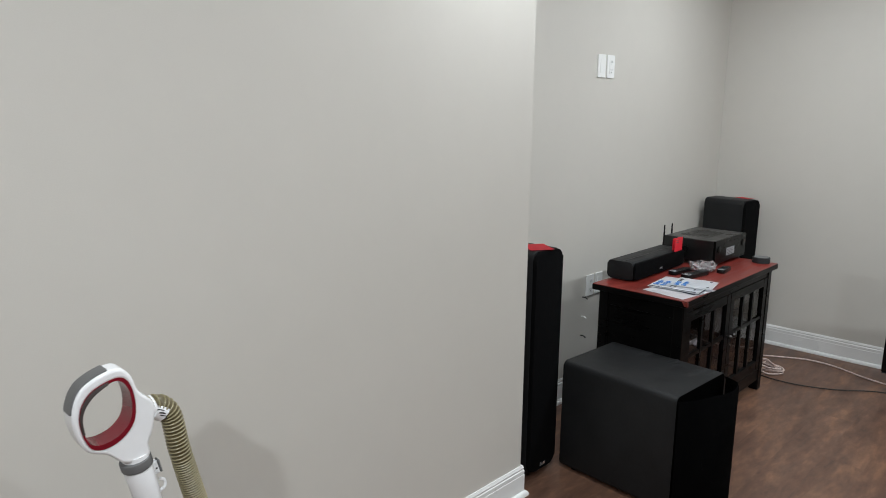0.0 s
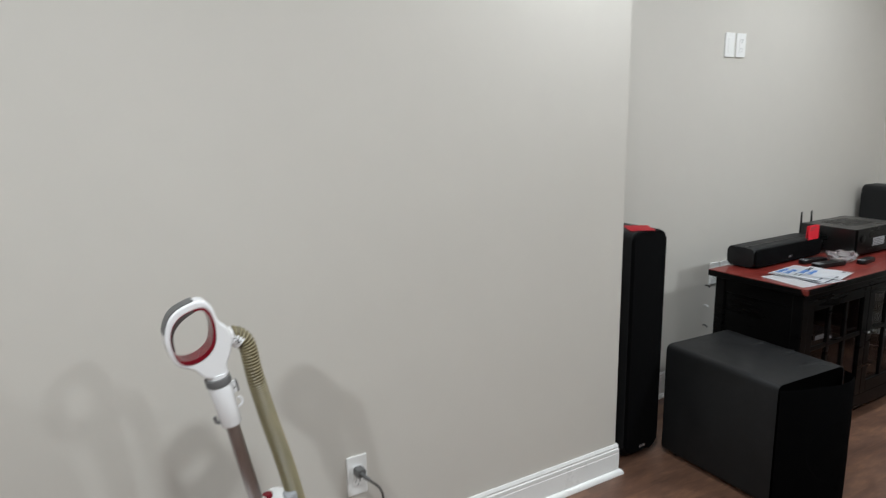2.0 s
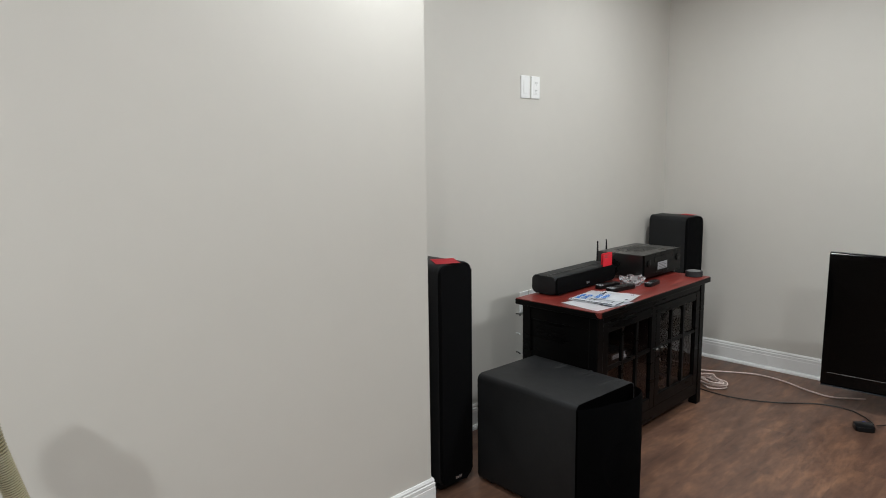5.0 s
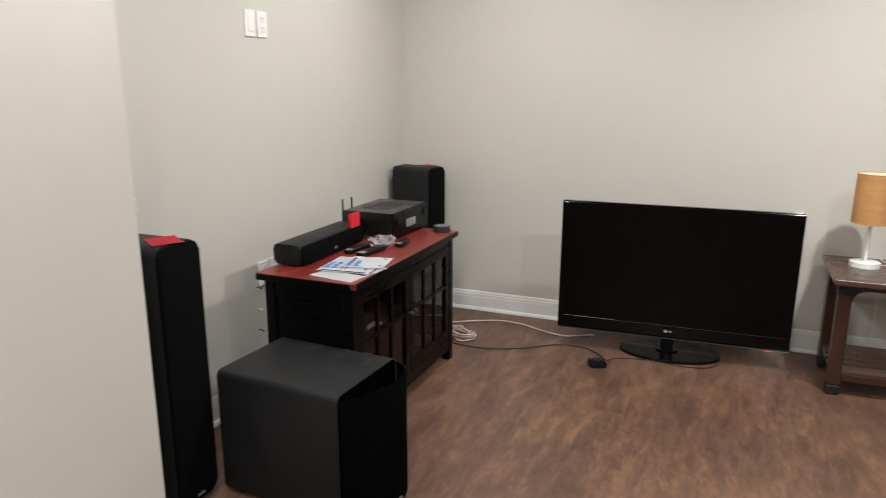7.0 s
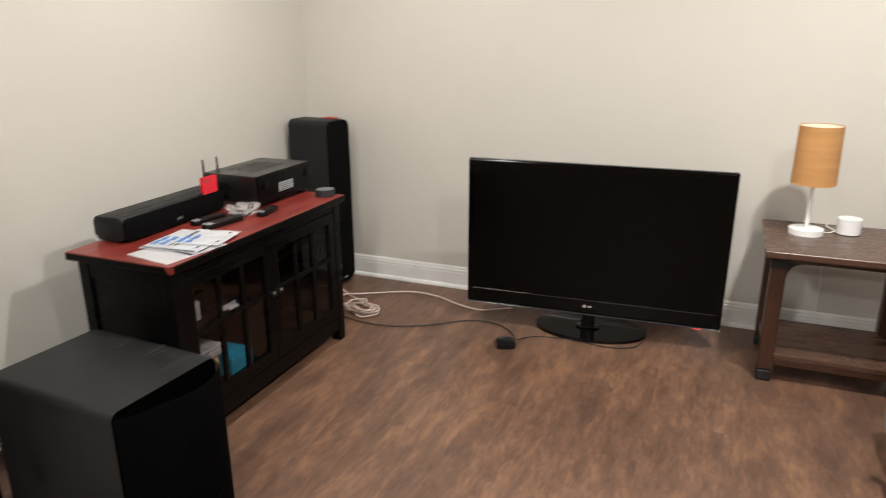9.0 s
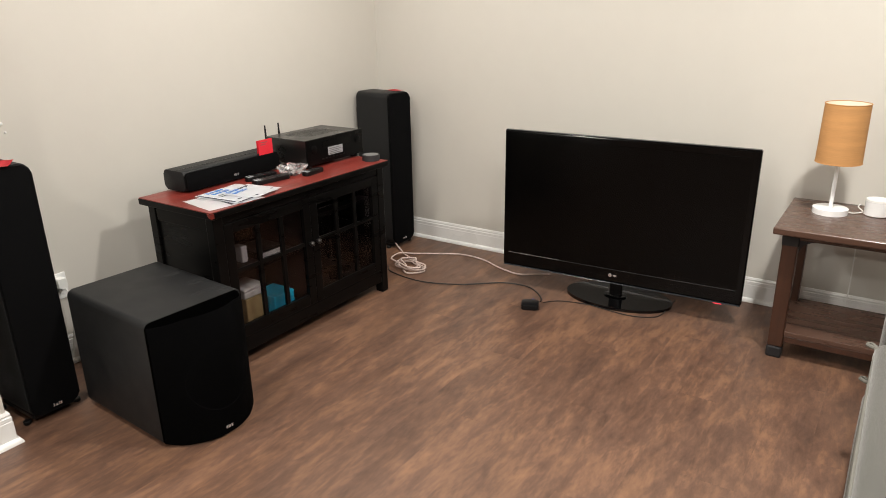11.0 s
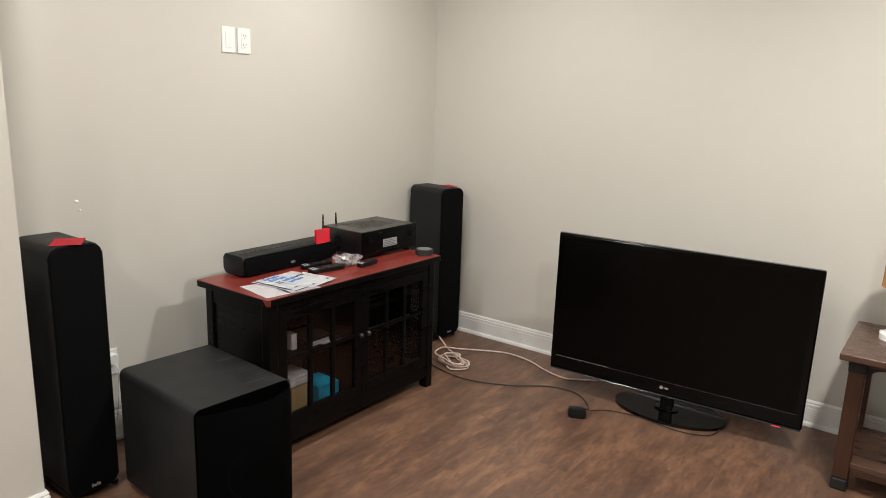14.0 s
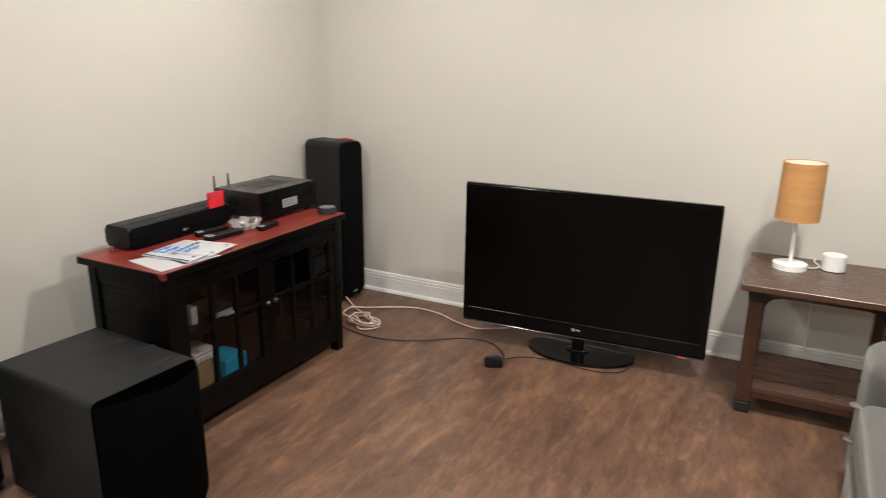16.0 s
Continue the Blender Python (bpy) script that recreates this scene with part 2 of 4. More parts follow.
def rrect(a0, a1, b0, b1, r, n=5):
    pts = []
    for ca, cb, start in ((a1 - r, b1 - r, 0), (a0 + r, b1 - r, 90), (a0 + r, b0 + r, 180), (a1 - r, b0 + r, 270)):
        for i in range(n + 1):
            t = radians(start + 90 * i / n)
            pts.append((ca + r * math.cos(t), cb + r * math.sin(t)))
    return pts


def prism(pts, axis, lo, hi, r=0.0, seg=2, bm=None):
    """A 2D outline pushed along x, y or z; r rounds the end edges."""
    bm = bm or bmesh.new()
    place = {"x": lambda a, b, c: (c, a, b), "y": lambda a, b, c: (a, c, b), "z": lambda a, b, c: (a, b, c)}[axis]
    low = [bm.verts.new(place(a, b, lo)) for a, b in pts]
    top = [bm.verts.new(place(a, b, hi)) for a, b in pts]
    caps = [bm.faces.new(low[::-1]), bm.faces.new(top)]
    for i in range(len(pts)):
        j = (i + 1) % len(pts)
        bm.faces.new((low[i], low[j], top[j], top[i]))
    if r:
        bmesh.ops.bevel(bm, geom=list({e for f in caps for e in f.edges}), offset=r, segments=seg, profile=0.5, affect="EDGES")
    return bm


def disc(x, y, z0, z1, r, seg=32, bev=0.0, r2=None):
    bm = bmesh.new()
    r2 = r if r2 is None else r2
    low = [bm.verts.new((x + r * math.cos(2 * math.pi * i / seg), y + r * math.sin(2 * math.pi * i / seg), z0)) for i in range(seg)]
    top = [bm.verts.new((x + r2 * math.cos(2 * math.pi * i / seg), y + r2 * math.sin(2 * math.pi * i / seg), z1)) for i in range(seg)]
    caps = [bm.faces.new(low[::-1]), bm.faces.new(top)]
    for i in range(seg):
        j = (i + 1) % seg
        bm.faces.new((low[i], low[j], top[j], top[i]))
    if bev:
        bmesh.ops.bevel(bm, geom=list({e for f in caps for e in f.edges}), offset=bev, segments=3, profile=0.5, affect="EDGES")
    return bm


def smooth_line(points, per=8):
    """Catmull-Rom through the points."""
    P = [Vector(p) for p in points]
    P = [P[0] * 2 - P[1]] + P + [P[-1] * 2 - P[-2]]
    out = []
    for i in range(1, len(P) - 2):
        a, b, c, d = P[i - 1 : i + 3]
        for k in range(per):
            t = k / per
            out.append(0.5 * (2 * b + (c - a) * t + (2 * a - 5 * b + 4 * c - d) * t * t + (3 * b - a - 3 * c + d) * t**3))
    out.append(P[-2])
    return out


def tube(points, r, sides=8, per=8, closed_line=None):
    """A round tube along a smooth line, or along a line given point by point."""
    line = closed_line or smooth_line(points, per)
    bm = bmesh.new()
    rings = []
    side = None
    for i, p in enumerate(line):
        ahead = (line[min(i + 1, len(line) - 1)] - line[max(i - 1, 0)]).normalized()
        if side is None:
            side = ahead.orthogonal().normalized()
        side = (side - ahead * side.dot(ahead)).normalized()
        other = ahead.cross(side)
        rr = (r(i / (len(line) - 1)) if callable(r) else r)
        rings.append([bm.verts.new(p + rr * (math.cos(2 * math.pi * k / sides) * side + math.sin(2 * math.pi * k / sides) * other)) for k in range(sides)])
    for a, b in zip(rings, rings[1:]):
        for k in range(sides):
            bm.faces.new((a[k], a[(k + 1) % sides], b[(k + 1) % sides], b[k]))
    bm.faces.new(rings[0][::-1])
    bm.faces.new(rings[-1])
    return bm


def loop_band(pts, axis_lo, axis_hi, inner):
    """A closed ring between an outer and an inner outline, pushed along x."""
    bm = bmesh.new()
    quad = []
    for c in (axis_lo, axis_hi):
        quad.append([bm.verts.new((c, a, b)) for a, b in pts])
        quad.append([bm.verts.new((c, a, b)) for a, b in inner])
    ol, il, oh, ih = quad
    n = len(pts)
    for i in range(n):
        j = (i + 1) % n
        bm.faces.new((ol[i], ol[j], oh[j], oh[i]))
        bm.faces.new((il[j], il[i], ih[i], ih[j]))
        bm.faces.new((ol[j], ol[i], il[i], il[j]))
        bm.faces.new((oh[i], oh[j], ih[j], ih[i]))
    return bm


# ---------------------------------------------------------------- the room
XV, XL, YF, XE, YS, YC = -0.032, -0.42, 2.485, 4.4, -6.0, -0.034  # outside corner at XV, YC; vacuum wall, alcove wall, far wall, right and rear walls


def wall(name, bm, label):
    return tagged(part(name, bm, WALL), label, "wall", kind="structure")


wall("wall_near", box(XV - 0.12, YS, 0, XV, YC, CEIL, 0.003), "greige painted wall that ends in an outside corner")
wall("wall_return", box(XL - 0.12, -0.16, 0, XV - 0.122, YC, CEIL), "short greige return wall of the alcove")
wall("wall_alcove", box(XL - 0.12, YC + 0.002, 0, XL, YF + 0.06, CEIL), "greige painted alcove wall")
wall("wall_far", box(XL - 0.12, YF + 0.002, 0, XE + 0.12, YF + 0.12, CEIL), "greige painted far wall")
# right and rear walls are unseen additions, set far back to weaken bounce light
wall("wall_right", box(XE, YS, 0, XE + 0.11, YF + 0.06, CEIL), "plain unseen greige wall added to close the room")
wall("wall_rear", box(XV - 0.12, YS - 0.12, 0, XE + 0.12, YS - 0.002, CEIL), "plain unseen greige wall added to close the room")
tagged(part("ceiling", box(XL - 0.12, YS - 0.12, CEIL + 0.002, XE + 0.12, YF + 0.12, CEIL + 0.1), CEILING), "white painted ceiling", "ceiling", kind="structure")
floor = tagged(part("floor", box(XL - 0.12, YS - 0.12, -0.12, XE + 0.12, YF + 0.12, -0.008), GREYPL), "dark brown hand-scraped plank floor", "floor", kind="structure")

BASE = [(0, 0), (0.0105, 0), (0.0105, 0.084), (0.0092, 0.086), (0.0092, 0.088), (0.0098, 0.090), (0.0098, 0.101), (0.0068, 0.104), (0.0068, 0.108), (0.0085, 0.111), (0.004, 0.121), (0, 0.121)]
SHOE = [(0.0107, 0)] + [(0.0107 + 0.014 * math.cos(radians(a)), 0.019 * math.sin(radians(a))) for a in range(0, 91, 15)]


def baseboard(a, b, out, mitre0=0.0, mitre1=0.0):
    """A moulded board with its shoe from a to b on a wall; out points into the room; mitre lengthens the ends with the depth."""
    ob = None
    for name, prof in (("baseboard", BASE), ("shoe_moulding", SHOE)):
        bm = bmesh.new()
        A, B, O = Vector((*a, 0)), Vector((*b, 0)), Vector((*out, 0))
        D = (B - A).normalized()
        lo = [bm.verts.new(A + O * d - D * d * mitre0 + Vector((0, 0, z))) for d, z in prof]
        hi = [bm.verts.new(B + O * d + D * d * mitre1 + Vector((0, 0, z))) for d, z in prof]
        bm.faces.new(lo[::-1]), bm.faces.new(hi)
        for i in range(len(prof)):
            j = (i + 1) % len(prof)
            bm.faces.new((lo[i], lo[j], hi[j], hi[i]))
        if ob is None:
            ob = tagged(part(name, bm, TRIM), "white moulded wooden baseboard", "baseboard", kind="structure")
        else:
            part(name, bm, TRIM, ob)


G = 0.001
baseboard((XV + G, YS), (XV + G, YC), (1, 0), 0, 1)
baseboard((XL, YC + G), (XV, YC + G), (0, 1), -1, 1)
baseboard((XL + G, YC), (XL + G, YF), (1, 0), -1, -1)
baseboard((XL, YF - G), (XE, YF - G), (0, -1), -1, -1)
baseboard((XE - G, YS), (XE - G, YF), (-1, 0), 0, -1)

for cx, cy, watts in CANS:
    can = thing("recessed_light", pose(cx, cy, CEIL), "round white recessed ceiling downlight", "ceiling light", "ceiling downlights")
    part("trim_ring", tube([], 0.008, 8, closed_line=[Vector((0.085 * math.cos(t * math.pi / 16), 0.085 * math.sin(t * math.pi / 16), -0.002)) for t in range(33)]), TRIM, can, smooth=True)
    part("lens", disc(0, 0, -0.006, 0.001, 0.078), LENS, can)


def outlet_plate(y, z, x, name, label, slots=True, w=0.068, h=0.108):
    ob = thing(name, pose(x, y, z), label, "wall plate")
    part("cover_plate", prism(rrect(-w / 2, w / 2, -h / 2, h / 2, 0.004, 3), "x", 0, 0.006, 0.002), PLATE, ob)
    part("insert", prism(rrect(-0.0165, 0.0165, -0.033, 0.033, 0.003, 3), "x", 0.006, 0.0085, 0.001), PLATE, ob)
    if slots:
        for dz in (-0.0195, 0.0195):
            for dy in (-0.0065, 0.0065):
                part("slot", box(0.0084, dy - 0.001, dz - 0.001, 0.0092, dy + 0.001, dz + 0.008), GREYPL, ob)
            part("ground_hole", prism(rrect(-0.0022, 0.0022, dz - 0.010, dz - 0.0055, 0.002, 3), "x", 0.0084, 0.0092), GREYPL, ob)
    for dz in (-0.049, 0.049) if w < 0.09 else ():
        part("screw", prism(rrect(-0.0025, 0.0025, dz - 0.0025, dz + 0.0025, 0.0024, 3), "x", 0.006, 0.0068), PLATE, ob)
    return ob


outlet_plate(1.015, 1.631, XL, "blank_plate", "white blank wall plate on the greige wall", False)
outlet_plate(1.096, 1.631, XL, "wall_outlet", "white duplex outlet plate high on the wall")
outlet_plate(-1.093, 0.326, XV, "wall_outlet", "white duplex outlet with a dark plug in it", w=0.063, h=0.122)
outlet_plate(0.398, 0.335, XL, "wall_outlet", "white outlet with a white plug near the floor")

outlet_plate(1.012, 0.558, XL, "wall_outlet", "white duplex outlet plate behind the media cabinet")
outlet_plate(1.093, 0.558, XL, "blank_plate", "white blank wall plate behind the media cabinet", False)

for z, m_, col in ((0.505, CORD, "black"), (0.405, WHITECORD, "white"), (0.305, CORD, "black")):
    ce = thing("cable_end", pose(XL, 0.955, z), col + " cable end sticking out of the wall", "cable", "cable ends behind the cabinet")
    part("sheath", tube([(-0.002, 0, 0), (0.015, 0, 0.001), (0.032, -0.006, -0.003)], 0.003, 8, 4), m_, ce, smooth=True)

# dark plug and cord of the vacuum cleaner
plug = thing("power_plug", pose(XV + 0.009, -1.093, 0.345), "dark grey power plug with its cord on the floor", "plug")
part("plug_body", prism(rrect(-0.014, 0.014, -0.012, 0.012, 0.005), "x", 0.0005, 0.028, 0.004), GREYPL, plug)
part("plug_neck", tube([(0.027, 0, 0), (0.042, 0.004, -0.004), (0.05, 0.014, -0.012)], 0.006, 10, 4), GREYPL, plug, smooth=True)
part("cord", tube([(0.048, 0.012, -0.011), (0.052, 0.05, -0.06), (0.045, 0.06, -0.16), (0.05, 0.1, -0.27), (0.048, 0.13, -0.3415), (0.05, 0.20, -0.3415), (0.09, 0.32, -0.3415), (0.17, 0.42, -0.3415), (0.225, 0.46, -0.3415), (0.24, 0.41, -0.3415), (0.17, 0.28, -0.3415), (0.08, 0.17, -0.3335), (0.09, 0.03, -0.3415), (0.16, -0.1, -0.3415), (0.24, -0.2, -0.3415)], 0.0034, 8, 10), GREYCORD, plug, smooth=True)

wplug = thing("white_adapter", pose(XL + 0.009, 0.398, 0.355), "white plug with a white cord hanging down", "plug")
part("plug_body", prism(rrect(-0.018, 0.018, -0.02, 0.02, 0.006), "x", 0.0005, 0.035, 0.005), WHITECORD, wplug)
part("cord", tube([(0.03, 0.005, -0.015), (0.045, 0.01, -0.05), (0.03, 0.012, -0.12), (0.035, 0.0, -0.22), (0.03, -0.03, -0.335), (0.035, -0.09, -0.3515)], 0.003, 8), WHITECORD, wplug, smooth=True)

# small picked plaster spots on the alcove wall
for y, z, r in ((0.322, 0.994, 0.008), (0.332, 0.961, 0.005)):
    bm = bmesh.new()
    bmesh.ops.create_icosphere(bm, subdivisions=2, radius=1, matrix=Matrix.Translation((XL + 0.001, y, z)) @ Matrix.Diagonal((0.003, r, r * 0.8, 1)))
    tagged(part("plaster_patch", bm, TRIM, smooth=True), "small white filled hole in the painted wall", "wall mark")


# ---------------------------------------------------------------- loudspeakers
def tower():
    t = thing("tower_speaker", pose(0, 0, 0), "tall black floor-standing loudspeaker with a red card on top", "loudspeaker", "tower speakers")
    W, D, H = 0.086, 0.265, 0.91
    part("cabinet", prism([(-y, z) for y, z in rrect(-W, W, 0.03, H, 0.03)], "x", -D, -0.018, 0.003), VINYL, t, smooth=True)
    part("plinth", box(-D + 0.015, -W + 0.012, 0.012, -0.03, W - 0.012, 0.0298, 0.004), BLACKPL, t)
    part("grille", prism(rrect(-W + 0.002, W - 0.002, 0.034, H - 0.003, 0.028), "x", -0.0175, 0.0, 0.009, 4), CLOTH, t, "black cloth grille", smooth=True)
    for sx in (-D + 0.04, -0.05):
        for sy in (-1, 1):
            part("foot", disc(sx, sy * (W + 0.004), 0.0, 0.014, 0.013, 16, 0.002), BLACKPL, t, smooth=True)
    for i, (dy, w, h) in enumerate(((-0.012, 0.005, 0.016), (-0.003, 0.008, 0.011), (0.006, 0.004, 0.017), (0.013, 0.006, 0.013))):
        part("badge_bar", box(-0.0005, dy - w / 2, 0.047, 0.0018, dy + w / 2, 0.047 + h * 0.75), CHROME, t, "small silver badge")
    return t


tow = tower()
tow.matrix_world = pose(-0.058, 0.141, 0, 0, 0, 0)
tow2 = copy_thing(tow, pose(-0.105, 2.282, 0, 0, 0, -6))


def red_card(m, w, d, name="red_card"):
    c = thing(name, m, "red glossy folded paper card", "card", "red product cards")
    bm = bmesh.new()
    n = 6
    up = [[bm.verts.new((-d / 2 + d * i / n, sy * w / 2, 0.0015 + 0.004 * (i / n - 0.4) ** 2 * (1 + 0.4 * sy))) for sy in (-1, 1)] for i in range(n + 1)]
    for a, b in zip(up, up[1:]):
        bm.faces.new((a[0], a[1], b[1], b[0]))
    bmesh.ops.solidify(bm, geom=bm.faces[:], thickness=0.001)
    part("card", bm, RED, c)
    return c


red_card(pose(-0.122, 0.145, 0.91, 0, 0, -33), 0.095, 0.122)
red_card(pose(-0.185, 2.35, 0.9105, 0, 0, -20), 0.06, 0.10)

# subwoofer
sub = thing("subwoofer", pose(0.012, 0.424, 0, 0, 0, -3), "large black box subwoofer with a bowed cloth grille", "subwoofer")
part("cabinet", prism([(-y, z) for y, z in rrect(-0.186, 0.18, 0.009, 0.452, 0.022)], "x", -0.052, 0.43, 0.002), VINYL, sub, smooth=True)
# baffle blackened so the gap behind the grille reads as deep shade
part("baffle", prism([(-y, z) for y, z in rrect(-0.179, 0.179, 0.010, 0.4505, 0.021)], "x", 0.4302, 0.4318), VOID, sub)
bm = bmesh.new()
rows = []
NY = 20
for k in range(NY + 1):
    y = -0.176 + 0.358 * k / NY
    bow = 0.110 * (1 - abs(2 * k / NY - 1) ** 2.2) ** 0.9
    edge = min(k, NY - k) / NY
    ztop = 0.436 + 0.025 * min(1, edge * 4)
    zbot = 0.016 - 0.008 * min(1, edge * 10)
    rows.append([bm.verts.new((0.43 + bow, y, zbot)), bm.verts.new((0.436 + bow, y, zbot + 0.012)), bm.verts.new((0.436 + bow, y, ztop - 0.012)), bm.verts.new((0.43 + bow, y, ztop))])
for a, b in zip(rows, rows[1:]):
    for i in range(3):
        bm.faces.new((a[i], b[i], b[i + 1], a[i + 1]))
bmesh.ops.solidify(bm, geom=bm.faces[:], thickness=0.01)
part("grille", bm, CLOTH, sub, "bowed black cloth grille", smooth=True)
for x, y0, y1, w in ((0.118, 0.09, 0.176, 0.012), (0.238, 0.11, 0.178, 0.01), (0.262, 0.095, 0.16, 0.008), (0.356, 0.04, 0.17, 0.014), (0.39, 0.11, 0.175, 0.009)):
    bm = bmesh.new()
    bmesh.ops.create_icosphere(bm, subdivisions=3, radius=1, matrix=Matrix.Translation((x, (y0 + y1) / 2, 0.4516)) @ pose(0, 0, 0, 0, 0, -4) @ Matrix.Diagonal((w, (y1 - y0) / 2, 0.0016, 1)))
    part("vinyl_crease", bm, VINYL, sub, "raised crease in the vinyl", smooth=True)
bow_at = lambda y: 0.110 * max(0.0, 1 - abs(2 * (y + 0.176) / 0.358 - 1) ** 2.2) ** 0.9
ring_line = [Vector((0.4355 + bow_at(0.115 * math.cos(t)), 0.115 * math.cos(t), 0.225 + 0.115 * math.sin(t))) for t in [2 * math.pi * k / 64 for k in range(65)]]
part("driver_ring", tube([], 0.0011, 8, closed_line=ring_line), CLOTH, sub, "driver rim pressing through the cloth", smooth=True)
for sx in (0.0, 0.37):
    for sy in (-0.14, 0.14):
        part("foot", disc(sx, sy, 0, 0.0095, 0.02, 16), BLACKPL, sub)
for dy, w in ((-0.012, 0.006), (-0.003, 0.009), (0.008, 0.006)):
    part("badge_bar", box(0.5445, dy - w / 2, 0.032, 0.5475, dy + w / 2, 0.042), CHROME, sub, "small silver badge")


# ---------------------------------------------------------------- media cabinet
CX0, CX1, CY0, CY1, CT = -0.19, 0.249, 0.659, 1.708, 0.671
cab = thing("media_cabinet", pose(0, 0, 0), "black wooden media cabinet with glass doors and a cherry red top", "cabinet")
part("top_edge", box(CX0, CY0, CT - 0.028, CX1, CY1, CT - 0.002, 0.004), BLACKWOOD, cab)
part("top", box(CX0 + 0.002, CY0 + 0.002, CT - 0.004, CX1 - 0.002, CY1 - 0.002, CT, 0.0015), CHERRY, cab, "cherry red stained top")
part("worn_corner", prism([(CX1 - 0.022, CT - 0.004), (CX1 - 0.011, CT - 0.02), (CX1 + 0.001, CT - 0.023), (CX1 + 0.001, CT - 0.004)], "y", CY0 - 0.001, CY0 + 0.016, 0.001), CHERRY, cab, "worn corner showing red wood")
bx0, bx1, by0, by1, bt = -0.164, 0.229, 0.68, 1.688, CT - 0.028
P = 0.045
for px in (bx0, bx1 - P):
    for py in (by0, by1 - P):
        part("post", box(px, py, 0, px + P, py + P, bt - 0.001, 0.004), BLACKWOOD, cab)
for py0, py1 in ((by0 + 0.010, by0 + 0.026), (by1 - 0.026, by1 - 0.010)):
    part("side_panel", box(bx0 + P, py0, 0.09, bx1 - P, py1, bt - 0.001), BLACKWOOD, cab)
for py in (by0 + 0.004, by1 - 0.032):
    part("side_rail", box(bx0 + P, py, 0.06, bx1 - P, py + 0.028, 0.115, 0.003), BLACKWOOD, cab)
    part("side_rail", box(bx0 + P, py, bt - 0.06, bx1 - P, py + 0.028, bt - 0.002, 0.003), BLACKWOOD, cab)
part("back_panel", box(bx0 + 0.004, by0 + P, 0.07, bx0 + 0.012, by1 - P, bt - 0.002), BLACKWOOD, cab)
part("bottom_shelf", box(bx0 + 0.013, by0 + 0.03, 0.098, bx1 - 0.03, by1 - 0.03, 0.116), BLACKWOOD, cab)
part("shelf", box(bx0 + 0.014, by0 + 0.03, 0.352, bx1 - 0.07, 1.17, 0.368), BLACKWOOD, cab)
part("shelf", box(bx0 + 0.014, 1.2, 0.472, bx1 - 0.07, by1 - 0.03, 0.488), BLACKWOOD, cab)
part("divider", box(bx0 + 0.014, 1.172, 0.117, bx1 - 0.04, 1.19, bt - 0.002), INNER, cab)
part("bottom_rail", box(bx1 - 0.032, by0 + P, 0.055, bx1 - 0.004, by1 - P, 0.118, 0.003), BLACKWOOD, cab)
part("top_rail", box(bx1 - 0.032, by0 + P, bt - 0.035, bx1 - 0.004, by1 - P, bt - 0.001, 0.003), BLACKWOOD, cab)
dz0, dz1 = 0.12, bt - 0.038
mid = (by0 + by1) / 2
for dy0, dy1, knob_y in ((by0 + P + 0.002, mid - 0.001, mid - 0.022), (mid + 0.001, by1 - P - 0.002, mid + 0.022)):
    s = 0.042
    door = part("door", box(bx1 - 0.024, dy0, dz0, bx1 - 0.003, dy0 + s, dz1, 0.002), BLACKWOOD, cab, "glazed black door")
    part("stile", box(bx1 - 0.024, dy1 - s, dz0, bx1 - 0.003, dy1, dz1, 0.002), BLACKWOOD, door)
    part("rail", box(bx1 - 0.0235, dy0 + s, dz0, bx1 - 0.0035, dy1 - s, dz0 + 0.05, 0.002), BLACKWOOD, door)
    part("rail", box(bx1 - 0.0235, dy0 + s, dz1 - 0.042, bx1 - 0.0035, dy1 - s, dz1, 0.002), BLACKWOOD, door)
    g0, g1 = dy0 + s, dy1 - s
    for k in (1, 2):
        c = g0 + (g1 - g0) * k / 3
        part("muntin", box(bx1 - 0.021, c - 0.010, dz0 + 0.05, bx1 - 0.006, c + 0.010, dz1 - 0.042, 0.002), BLACKWOOD, door)
    for k in range(3):
        a = g0 + (g1 - g0) * k / 3 + (0.010 if k else 0)
        b = g0 + (g1 - g0) * (k + 1) / 3 - (0.010 if k < 2 else 0)
        part("muntin", box(bx1 - 0.0205, a, 0.395, bx1 - 0.0065, b, 0.412, 0.002), BLACKWOOD, door)
        for z0, z1 in ((dz0 + 0.05, 0.395), (0.412, dz1 - 0.042)):
            pane = part("pane", box(bx1 - 0.0165, a, z0, bx1 - 0.0135, b, z1), GLASS, door)
            pane.visible_shadow = False
    bm = disc(0, 0, 0.0, 0.012, 0.005, 12)
    bmesh.ops.create_uvsphere(bm, u_segments=14, v_segments=8, radius=0.0115, matrix=Matrix.Translation((0, 0, 0.019)))
    bmesh.ops.transform(bm, matrix=pose(bx1 - 0.0035, knob_y, 0.405, 0, 90, 0), verts=bm.verts)
    part("knob", bm, PEWTER, door, "round pewter knob", smooth=True)


def crate(name, x0, y0, z0, x1, y1, z1, m, label, category, r=0.004):
    return tagged(part(name, box(x0, y0, z0, x1, y1, z1, r), m), label, category)


# things behind the glass
crate("blue_box", 0.03, 0.992, 0.1165, 0.16, 1.108, 0.198, BLUEBOX, "bright turquoise box behind the cabinet glass", "box")
crate("tan_box", 0.02, 0.85, 0.1165, 0.15, 0.935, 0.235, TANBOX, "tan cardboard box behind the cabinet glass", "box")
ob = thing("plastic_case", pose(0.09, 0.90, 0.2355), "light grey plastic case on a cardboard box", "case")
part("case_body", box(-0.06, -0.055, 0, 0.06, 0.055, 0.03, 0.008, 3), GREYBOX, ob)
part("case_lid", box(-0.062, -0.057, 0.0305, 0.062, 0.057, 0.045, 0.006, 3), GREYBOX, ob)
